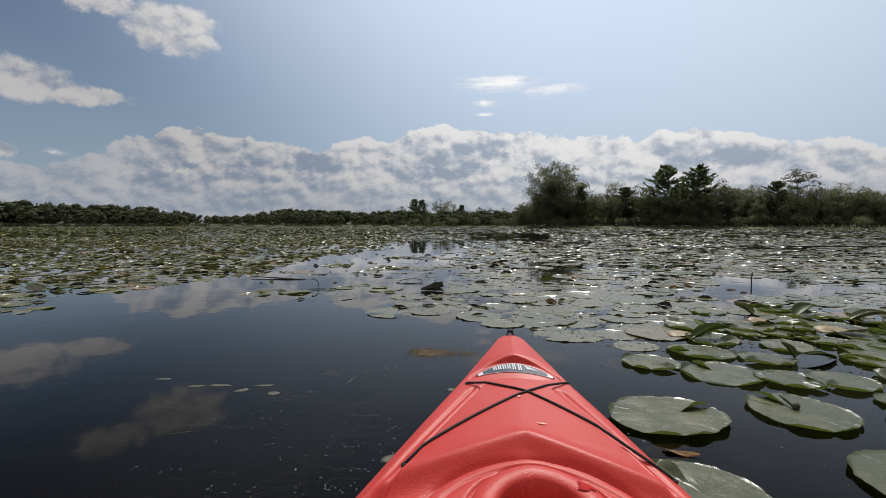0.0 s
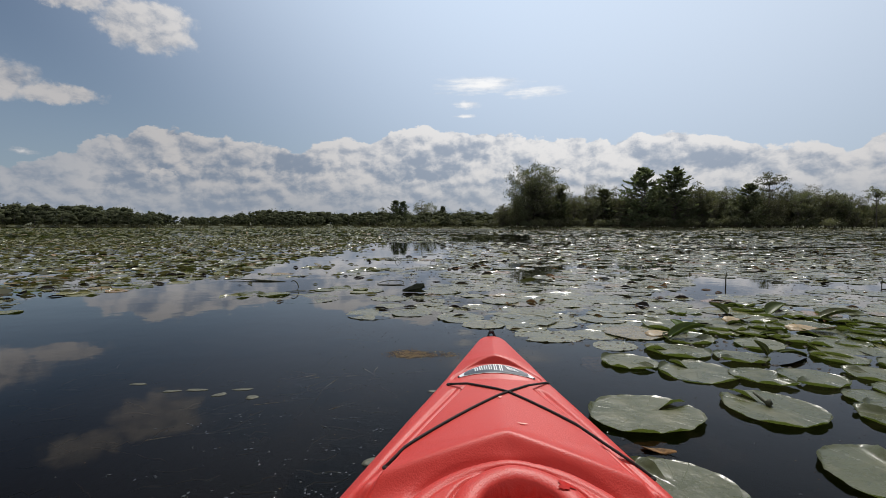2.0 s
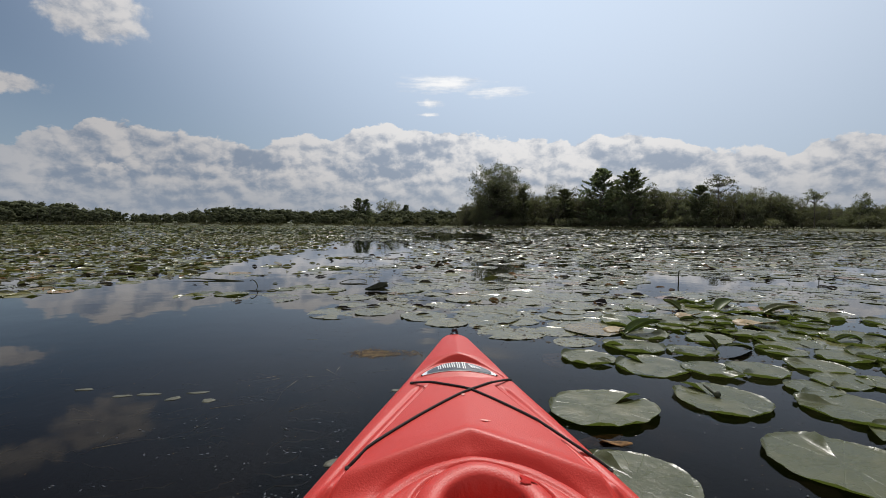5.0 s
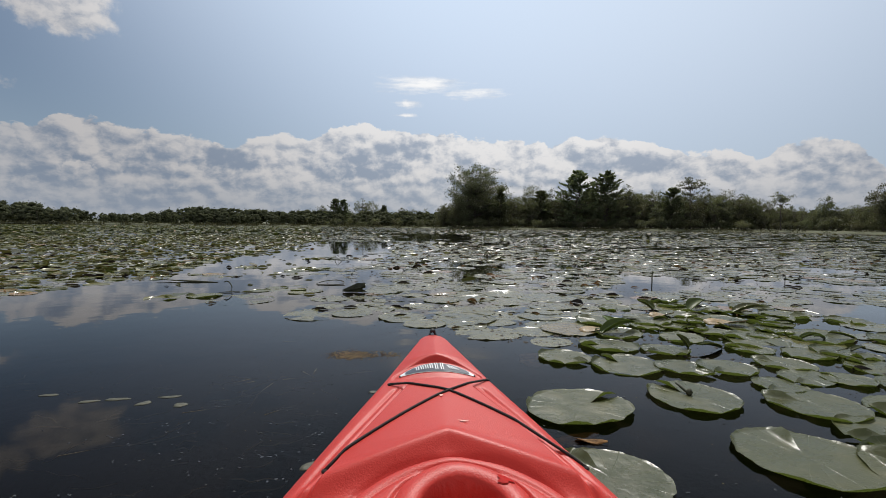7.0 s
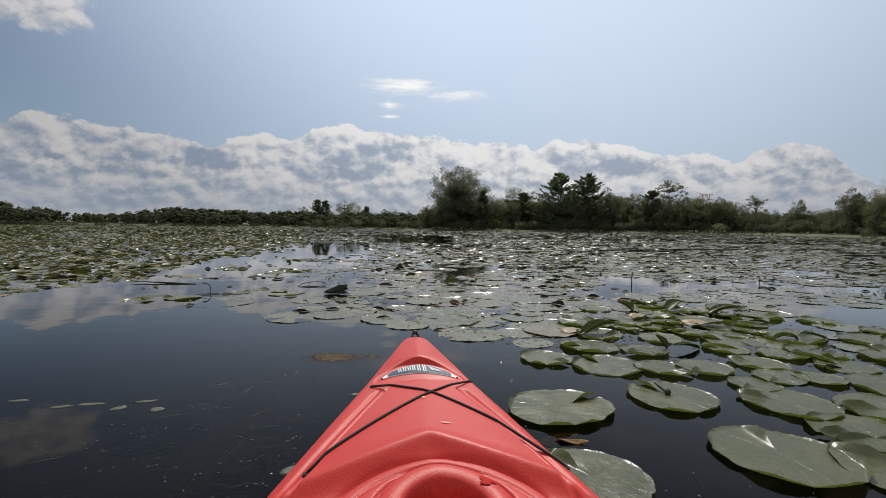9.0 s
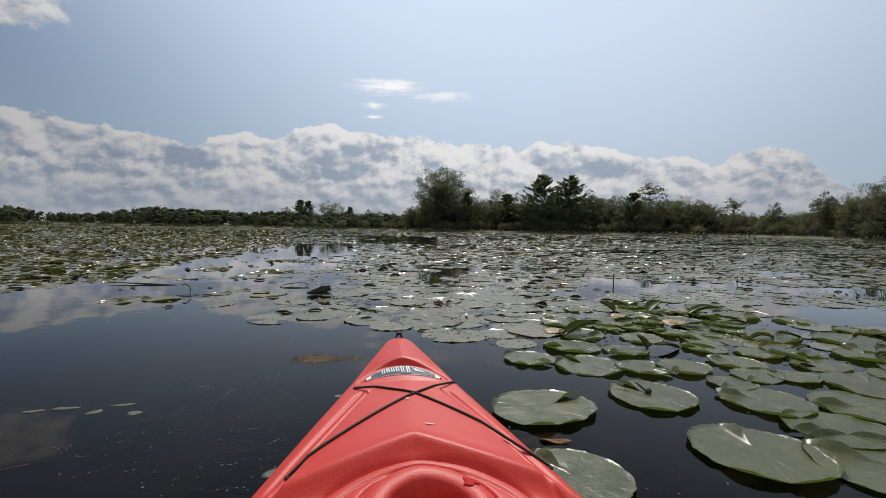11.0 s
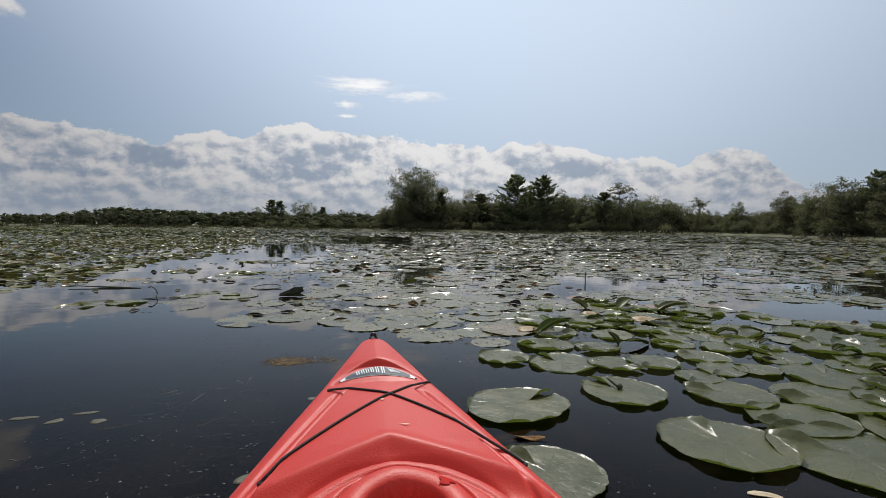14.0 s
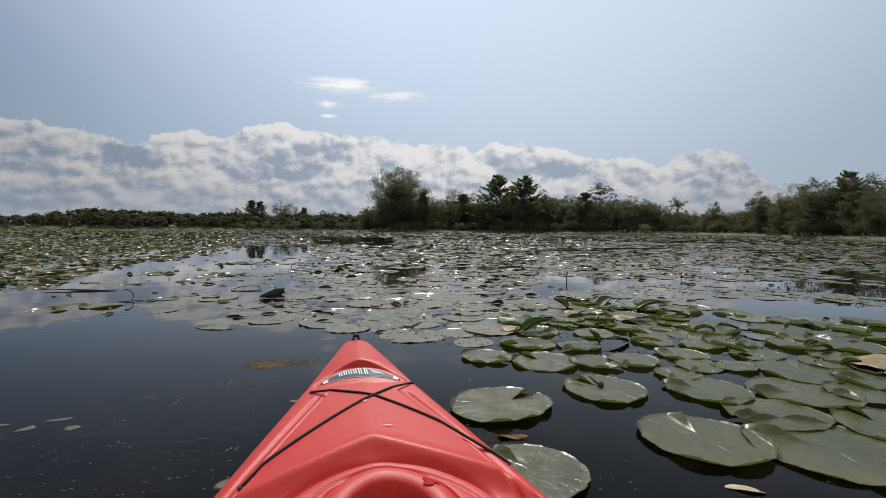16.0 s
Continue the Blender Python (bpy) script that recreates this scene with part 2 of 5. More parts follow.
def leafy(name, dark, pale, through_share=0.35, rough=0.6, random_by="island", spec=0.3):
    """Leaf: diffuse with light coming through."""
    m, nt, b = material(name, rough, 0, spec)
    out = nt.nodes["Material Output"]
    if random_by == "island":
        r = add(nt, "ShaderNodeNewGeometry").outputs["Random Per Island"]
    else:
        r = add(nt, "ShaderNodeObjectInfo").outputs["Random"]
    c = mix(nt, r, dark, pale)
    o = add(nt, "ShaderNodeObjectInfo").outputs["Random"]
    hs = add(nt, "ShaderNodeHueSaturation")
    nt.links.new(calc(nt, "ADD", calc(nt, "MULTIPLY", o, 0.5), 0.75), hs.inputs["Value"])
    nt.links.new(calc(nt, "ADD", calc(nt, "MULTIPLY", o, 0.04), 0.48), hs.inputs["Hue"])
    nt.links.new(c, hs.inputs["Color"])
    c = hs.outputs[0]
    nt.links.new(c, b.inputs["Base Color"])
    tr = add(nt, "ShaderNodeBsdfTranslucent")
    nt.links.new(mix(nt, 1.0, c, (1.15, 1.18, 0.72), "MULTIPLY"), tr.inputs[0])
    mx = add(nt, "ShaderNodeMixShader")
    mx.inputs[0].default_value = through_share
    nt.links.new(b.outputs[0], mx.inputs[1])
    nt.links.new(tr.outputs[0], mx.inputs[2])
    nt.links.new(mx.outputs[0], out.inputs[0])
    return m


def pad_top(name, random_by, wet=False):
    """Waxy upper side of a floating leaf: radial veins, blotches, bright wet gloss."""
    m, nt, b = material(name, 0.34, 0, 0.38)
    if random_by == "object":
        r = step(nt, fbm(nt, world_co(nt), 1.9, 2, 0.5), 0.25, 0.85)
    else:
        r = add(nt, "ShaderNodeNewGeometry").outputs["Random Per Island"]
    co = obj_co(nt)
    pos = world_co(nt)
    base = ramp(nt, r, [(0.0, (0.074, 0.081, 0.034)), (0.45, (0.098, 0.103, 0.044)), (0.85, (0.122, 0.121, 0.050)), (0.93, (0.15, 0.12, 0.058)), (1.0, (0.20, 0.135, 0.07))])
    if random_by == "island":
        base = ramp(nt, r, [(0.0, (0.095, 0.096, 0.032)), (0.45, (0.140, 0.132, 0.046)), (0.85, (0.175, 0.158, 0.058)), (0.93, (0.22, 0.155, 0.065)), (1.0, (0.27, 0.16, 0.07))])
    if wet:
        base = ramp(nt, r, [(0.0, (0.085, 0.082, 0.034)), (0.5, (0.122, 0.112, 0.046)), (0.85, (0.150, 0.132, 0.055)), (0.94, (0.19, 0.125, 0.058)), (1.0, (0.22, 0.11, 0.055))])
    blot = fbm(nt, pos, 9.0, 5, 0.6)
    c = mix(nt, calc(nt, "MULTIPLY", step(nt, blot, 0.52, 0.75), 0.45), base, (0.19, 0.17, 0.085))
    if wet:
        # silt and sodden blotches on leaves that lie awash
        silt = fbm(nt, pos, 16.0, 6, 0.7, 0.6)
        c = mix(nt, calc(nt, "MULTIPLY", step(nt, silt, 0.50, 0.62), 0.65), c, (0.045, 0.038, 0.022))
    spots = fbm(nt, pos, 60.0, 2, 0.5)
    c = mix(nt, calc(nt, "MULTIPLY", step(nt, spots, 0.70, 0.76), 0.6), c, (0.05, 0.045, 0.025))
    height = calc(nt, "ADD", fbm(nt, pos, 28.0, 4, 0.55), calc(nt, "MULTIPLY", fbm(nt, pos, 9.0, 3, 0.5), 2.2))
    if random_by == "object":
        sep = add(nt, "ShaderNodeSeparateXYZ")
        nt.links.new(co, sep.inputs[0])
        a = calc(nt, "ARCTAN2", sep.outputs[1], sep.outputs[0])
        w = calc(nt, "ABSOLUTE", calc(nt, "SINE", calc(nt, "ADD", calc(nt, "MULTIPLY", a, 8.0), calc(nt, "MULTIPLY", blot, 1.2))))
        vein = step(nt, w, 0.14, 0.0)
        c = mix(nt, calc(nt, "MULTIPLY", vein, 0.22), c, (0.19, 0.21, 0.11))
        film = fbm(nt, pos, 22.0, 7, 0.7)
        c = mix(nt, calc(nt, "MULTIPLY", step(nt, film, 0.50, 0.68), 0.35), c, (0.165, 0.155, 0.085))
        c = mix(nt, calc(nt, "MULTIPLY", step(nt, fbm(nt, pos, 170.0, 3, 0.6), 0.58, 0.70), 0.30), c, (0.045, 0.045, 0.022))
        height = calc(nt, "ADD", height, calc(nt, "ADD", calc(nt, "MULTIPLY", vein, -0.22), calc(nt, "MULTIPLY", fbm(nt, pos, 110.0, 3, 0.6), 0.35)))
    nt.links.new(c, b.inputs["Base Color"])
    nt.links.new(calc(nt, "ADD", calc(nt, "MULTIPLY", step(nt, blot, 0.35, 0.7), 0.20), 0.14 if wet else 0.22), b.inputs["Roughness"])
    bump(nt, b, height, 0.42 if not wet else 0.22, 0.006 if not wet else 0.004)
    tr = add(nt, "ShaderNodeBsdfTranslucent")
    nt.links.new(mix(nt, blot, (0.10, 0.14, 0.018), (0.16, 0.205, 0.032)), tr.inputs[0])
    mx = add(nt, "ShaderNodeMixShader")
    mx.inputs[0].default_value = 0.06 if wet else 0.27 if random_by == "object" else 0.12
    b.inputs["Specular IOR Level"].default_value = 0.42 if wet else 0.38
    nt.links.new(b.outputs[0], mx.inputs[1])
    nt.links.new(tr.outputs[0], mx.inputs[2])
    nt.links.new(mx.outputs[0], nt.nodes["Material Output"].inputs[0])
    return m


def water_material():
    m = bpy.data.materials.new("pond_water")
    m.use_nodes = True
    nt = m.node_tree
    nt.nodes.clear()
    pos = world_co(nt)
    wide, fine = fbm(nt, pos, 1.7, 2, 0.5), fbm(nt, pos, 9.0, 2, 0.5)
    bm_ = add(nt, "ShaderNodeBump")
    bm_.inputs["Strength"].default_value, bm_.inputs["Distance"].default_value = 0.10, 0.02
    nt.links.new(calc(nt, "ADD", wide, calc(nt, "MULTIPLY", fine, 0.12)), bm_.inputs["Height"])
    fr = add(nt, "ShaderNodeFresnel")
    fr.inputs[0].default_value = 1.333
    nt.links.new(bm_.outputs[0], fr.inputs["Normal"])
    gl = add(nt, "ShaderNodeBsdfGlossy")
    gl.inputs["Roughness"].default_value = 0.015
    nt.links.new(bm_.outputs[0], gl.inputs["Normal"])
    tr = add(nt, "ShaderNodeBsdfTransparent")
    tr.inputs[0].default_value = (0.24, 0.21, 0.19, 1)
    mx = add(nt, "ShaderNodeMixShader")
    nt.links.new(calc(nt, "MULTIPLY", calc(nt, "POWER", fr.outputs[0], 1.6), 2.1, clamp=True), mx.inputs[0])
    nt.links.new(tr.outputs[0], mx.inputs[1])
    nt.links.new(gl.outputs[0], mx.inputs[2])
    out = add(nt, "ShaderNodeOutputMaterial")
    nt.links.new(mx.outputs[0], out.inputs[0])
    return m


def kayak_red():
    m, nt, b = material("red_polyethylene", 0.36, 0, 0.25)
    co = obj_co(nt)
    f = fbm(nt, co, 3.0, 4, 0.6)
    c = mix(nt, f, (0.49, 0.031, 0.021), (0.56, 0.044, 0.031))
    scuff = fbm(nt, co, 26.0, 7, 0.72, 0.8)
    c = mix(nt, calc(nt, "MULTIPLY", step(nt, scuff, 0.66, 0.74), 0.35), c, (0.70, 0.22, 0.18))
    nt.links.new(c, b.inputs["Base Color"])
    nt.links.new(calc(nt, "ADD", calc(nt, "MULTIPLY", fbm(nt, co, 14.0, 5, 0.6), 0.20), 0.34), b.inputs["Roughness"])
    bump(nt, b, fbm(nt, co, 360.0, 3, 0.6), 0.55, 0.0009)
    return m


M_WATER = water_material()
M_PAD = pad_top("lily_leaf_top", "object")
M_PAD_FIELD = pad_top("lily_leaf_field", "island")
M_PAD_WET = pad_top("lily_leaf_awash", "island", True)
M_UNDER = leafy("lily_leaf_underside", (0.075, 0.095, 0.026), (0.115, 0.135, 0.038), 0.45, 0.45, "object")
M_UNDER_FIELD = leafy("lily_leaf_underside_field", (0.075, 0.076, 0.030), (0.135, 0.125, 0.052), 0.30, 0.5)
M_STAND = leafy("raised_leaf", (0.085, 0.125, 0.025), (0.12, 0.165, 0.035), 0.4, 0.4, "object")
M_BROWN = simple("withered_leaf", (0.055, 0.030, 0.012), (0.27, 0.145, 0.055), 38.0, 0.8, 0.004, 0.15)
M_RED = kayak_red()
M_WET = simple("wet_red", (0.40, 0.014, 0.012), (0.45, 0.018, 0.014), 60.0, 0.6, spec=0.05)
M_SCUFF = simple("pale_scuff", (0.68, 0.30, 0.24), (0.76, 0.42, 0.33), 120.0, 0.6)
M_CORD = simple("black_cord", (0.008, 0.007, 0.007), (0.020, 0.016, 0.015), 500.0, 0.85, 0.0006)
M_BLACK = simple("black_plastic", (0.012, 0.012, 0.013), (0.03, 0.03, 0.03), 60.0, 0.45)
M_WHITE = simple("white_vinyl", (0.70, 0.70, 0.69), (0.80, 0.80, 0.79), 60.0, 0.3)
M_NAVY = simple("dark_vinyl", (0.025, 0.03, 0.045), (0.045, 0.05, 0.07), 60.0, 0.28)
M_GRASS = leafy("marsh_grass", (0.060, 0.064, 0.028), (0.115, 0.108, 0.050), 0.2, 0.7)
M_BARK = simple("bark", (0.05, 0.042, 0.034), (0.13, 0.115, 0.095), 5.0, 0.9, 0.02)
M_LEAF = leafy("broad_leaves", (0.092, 0.097, 0.060), (0.150, 0.152, 0.096), 0.45)
M_LEAF_PALE = leafy("young_leaves", (0.105, 0.108, 0.064), (0.165, 0.166, 0.100), 0.45)
M_NEEDLE = leafy("pine_needles", (0.088, 0.102, 0.064), (0.138, 0.154, 0.096), 0.50)
M_WOODS = leafy("far_leaves", (0.078, 0.086, 0.052), (0.115, 0.122, 0.072), 0.30, 0.9, spec=0.02)
M_WEED = simple("water_weed", (0.10, 0.078, 0.045), (0.21, 0.165, 0.10), 20.0, 0.75, spec=0.2)
M_FLECK = simple("pale_flecks", (0.040, 0.024, 0.010), (0.125, 0.078, 0.034), 30.0, 0.75, spec=0.15, island=True)
M_DARKBIT = simple("dark_flecks", (0.010, 0.008, 0.006), (0.042, 0.030, 0.018), 30.0, 0.7, spec=0.2, island=True)
M_BUBBLE = simple("wet_bits", (0.010, 0.009, 0.007), (0.035, 0.030, 0.020), 30.0, 0.12, spec=0.8, island=True)
M_PETAL = simple("white_petals", (0.72, 0.71, 0.66), (0.82, 0.81, 0.78), 8.0, 0.5)
M_YOLK = simple("yellow_stamens", (0.60, 0.36, 0.03), (0.75, 0.48, 0.06), 40.0, 0.6)
M_STALK = simple("green_stalk", (0.022, 0.026, 0.010), (0.055, 0.056, 0.024), 25.0, 0.75)


# ---- mesh helpers ----
def part(name, bm, mat, parent=None, label=""):
    me = bpy.data.meshes.new(name)
    bm.to_mesh(me)
    bm.free()
    for m in mat if isinstance(mat, (list, tuple)) else (mat,):
        me.materials.append(m)
    ob = new(name, me)
    ob.parent = parent
    if label:
        ob["label"] = label
    return ob


def sheet(name, verts, faces, mats, slots=None, smooth=True, normals=None):
    me = bpy.data.meshes.new(name)
    me.from_pydata(verts, [], faces)
    for m in mats if isinstance(mats, (list, tuple)) else (mats,):
        me.materials.append(m)
    if slots is not None:
        me.polygons.foreach_set("material_index", slots)
    me.polygons.foreach_set("use_smooth", [smooth] * len(faces))
    me.update()
    if normals is not None:
        me.normals_split_custom_set_from_vertices(normals)
    return me


def tube(bm, points, radii, sides=6):
    """A tapered tube along points, closed at both ends."""
    rings = []
    for i, p in enumerate(points):
        p = Vector(p)
        along = Vector(points[min(i + 1, len(points) - 1)]) - Vector(points[max(i - 1, 0)])
        along = along.normalized() if along.length > 1e-9 else Vector((0, 0, 1))
        side = along.cross(Vector((0, 0, 1)) if abs(along.z) < 0.9 else Vector((1, 0, 0))).normalized()
        over = side.cross(along)
        r = radii[i] if isinstance(radii, (list, tuple)) else radii
        rings.append([bm.verts.new(p + r * (math.cos(a) * side + math.sin(a) * over)) for a in np.linspace(0, 2 * math.pi, sides, endpoint=False)])
    for a, b in zip(rings, rings[1:]):
        for i in range(sides):
            f = bm.faces.new((a[i], a[(i + 1) % sides], b[(i + 1) % sides], b[i]))
            f.smooth = True
    bm.faces.new(rings[0][::-1])
    bm.faces.new(rings[-1])


def smooth01(v):
    v = np.clip(v, 0, 1)
    return v * v * (3 - 2 * v)


# ---- large structure: ground sheet, water ----
SHORE_AZ = [-180, -120, -80, -60, -42.6, -29.6, -20, -12, -4, 4.4, 14, 31, 44, 50, 54, 60.6, 75, 100, 140, 180]
SHORE_D = [90, 110, 200, 240, 250, 190, 150, 118, 98, 84, 74, 74, 80, 70, 57, 44, 36, 40, 70, 90]


def shore(az):
    return np.interp(az, SHORE_AZ, SHORE_D) * (1 + 0.02 * np.sin(np.asarray(az) * 0.9) + 0.012 * np.sin(np.asarray(az) * 2.7 + 1))


def ground_height(x, y):
    d = math.hypot(x, y)
    az = math.degrees(math.atan2(x, y))
    past = d - float(shore(az))
    bed = -0.75 + 0.16 * noise.noise((x * 0.6, y * 0.6, 3.0)) if d < 40 else -0.75
    land = 0.25 + 0.012 * max(past, 0) ** 0.9 + 0.12 * noise.noise((x * 0.15, y * 0.15, 0.0))
    k = float(smooth01((past + 3.0) / 4.5))
    return bed * (1 - k) + land * k


def build_ground():
    az = np.radians(np.arange(-180, 180, 2.0))
    radii = [0.0, 0.4, 0.8, 1.2, 1.7, 2.3, 3, 4, 5.5, 7.5, 10, 14, 20, 28]
    frac = [0.7, 0.85, 0.93, 0.955, 0.97, 0.985, 1.0, 1.015, 1.03, 1.06, 1.15, 1.4, 2, 3.5, 7, 14, 24]
    verts, faces = [], []
    n = len(az)
    rows = len(radii) - 1 + len(frac)
    verts.append((0, 0, ground_height(0, 0.01)))
    for k in range(rows):
        for a in az:
            r = radii[k + 1] if k < len(radii) - 1 else max(30.0, float(shore(math.degrees(a))) * frac[k - len(radii) + 1])
            if k == rows - 1:
                r = 4200
            x, y = r * math.sin(a), r * math.cos(a)
            verts.append((x, y, ground_height(x, y)))
    for i in range(n):
        faces.append((0, 1 + (i + 1) % n, 1 + i))
    for k in range(rows - 1):
        for i in range(n):
            a, b = 1 + k * n + i, 1 + k * n + (i + 1) % n
            faces.append((a, b, b + n, a + n))
    m, nt, b = material("bank_soil_and_mud", 0.9)
    pos = world_co(nt)
    f = fbm(nt, pos, 0.6, 6, 0.65)
    land = mix(nt, f, (0.045, 0.055, 0.022), (0.11, 0.11, 0.048))
    mud = mix(nt, fbm(nt, pos, 3.0, 6, 0.65), (0.014, 0.012, 0.009), (0.050, 0.040, 0.028))
    sep = add(nt, "ShaderNodeSeparateXYZ")
    nt.links.new(pos, sep.inputs[0])
    nt.links.new(mix(nt, step(nt, sep.outputs[2], -0.05, 0.12), mud, land), b.inputs["Base Color"])
    bump(nt, b, fbm(nt, pos, 6.0, 5, 0.6), 0.6, 0.03)
    tagged(new("ground", sheet("ground", verts, faces, m)), "dark pond mud rising to a grassy marsh bank", "ground", kind="structure")


def build_water():
    bm = bmesh.new()
    bmesh.ops.create_circle(bm, cap_ends=True, segments=96, radius=275)
    tagged(part("water", bm, M_WATER), "still dark pond water mirroring the clouds", "water", kind="structure")


build_ground()
build_water()


# ---- kayak ----
def beam(s):
    return np.interp(s, [0, 0.003, 0.008, 0.018, 0.03, 0.18, 0.325, 0.437, 0.525, 0.597, 0.66, 0.8, 1.0, 1.3, 1.6, 2.0, 2.5, 2.9, 3.02],
                     [0.014, 0.021, 0.026, 0.032, 0.038, 0.083, 0.130, 0.166, 0.193, 0.215, 0.234, 0.27, 0.315, 0.345, 0.35, 0.32, 0.22, 0.08, 0.012])


def sheer(s):
    return np.interp(s, [0, 0.66, 0.9, 1.4, 2.2, 3.02], [0.283, 0.2205, 0.205, 0.19, 0.2, 0.26])


def pocket_edges(w):
    return 0.216 + 7.4 * w * w, 0.266 + 1.8 * w * w


def deck_z(s, w):
    """Height of the moulded deck, s back from the bow and w to the right of the keel line."""
    s, w = np.asarray(s, float), np.asarray(w, float)
    q = np.abs(w) / beam(s)
    aw = np.sqrt(w * w + 0.00002)
    crown = np.interp(s, [0, 0.1, 0.2, 0.285, 0.38, 0.575, 0.8, 1.0, 1.5, 3.0], [0.004, 0.016, 0.027, 0.006, 0.014, 0.038, 0.036, 0.04, 0.03, 0.01])
    z = sheer(s) + crown * (1 - (0.62 * np.sqrt(q * q + 0.002) + 0.38 * q ** 2.6)) - 0.013 * np.clip((q - 0.84) / 0.16, 0, 1) ** 2.4
    # emblem pocket
    lo, hi = pocket_edges(w)
    pk = smooth01((s - lo + 0.010) / 0.006) * smooth01((hi + 0.012 - s) / 0.012) * smooth01((0.097 - np.abs(w)) / 0.008)
    floor_z = 0.2705 - 0.13 * (s - 0.24) - 1.1 * w * w
    z = z * (1 - pk) + np.minimum(floor_z, z + 0.004) * pk
    # raised wedge between two grooves
    edge = 0.050 + 0.36 * (s - 0.30) - np.abs(w)
    on = smooth01((s - 0.285 - 0.5 * aw) / 0.02) * smooth01((0.86 - s) / 0.1)
    z = z + on * (0.008 * smooth01((edge + 0.004) / 0.008) - 0.003 * np.exp(-((edge + 0.007) / 0.004) ** 2) - 0.004 * np.exp(-((edge + 0.022) / 0.006) ** 2))
    # chevron crest and the hollow behind it
    crest = s - (0.575 + 0.42 * aw)
    side = 1 - smooth01((q - 0.82) / 0.12)
    z = z + side * (0.004 * np.exp(-(crest / 0.016) ** 2) - 0.017 * smooth01((crest + 0.003) / 0.046)) * smooth01((1.0 - s) / 0.1)
    # dashboard swell with its round cup holder
    re = np.hypot((w - 0.008) / 1.17, s - 0.757)
    r = np.hypot(w - 0.010, s - 0.735)
    dash = smooth01((0.134 - re) / 0.008)
    z = z + dash * 0.011 - 0.004 * np.exp(-((re - 0.140) / 0.005) ** 2) - 0.003 * np.exp(-((re - 0.112) / 0.003) ** 2)
    z = z - 0.006 * np.exp(-((r - 0.090) / 0.003) ** 2) + 0.009 * np.clip(1 - ((r - 0.070) / 0.019) ** 2, 0, 1) ** 0.7
    z = z - 0.075 * smooth01((0.053 - r) / 0.007)
    return z


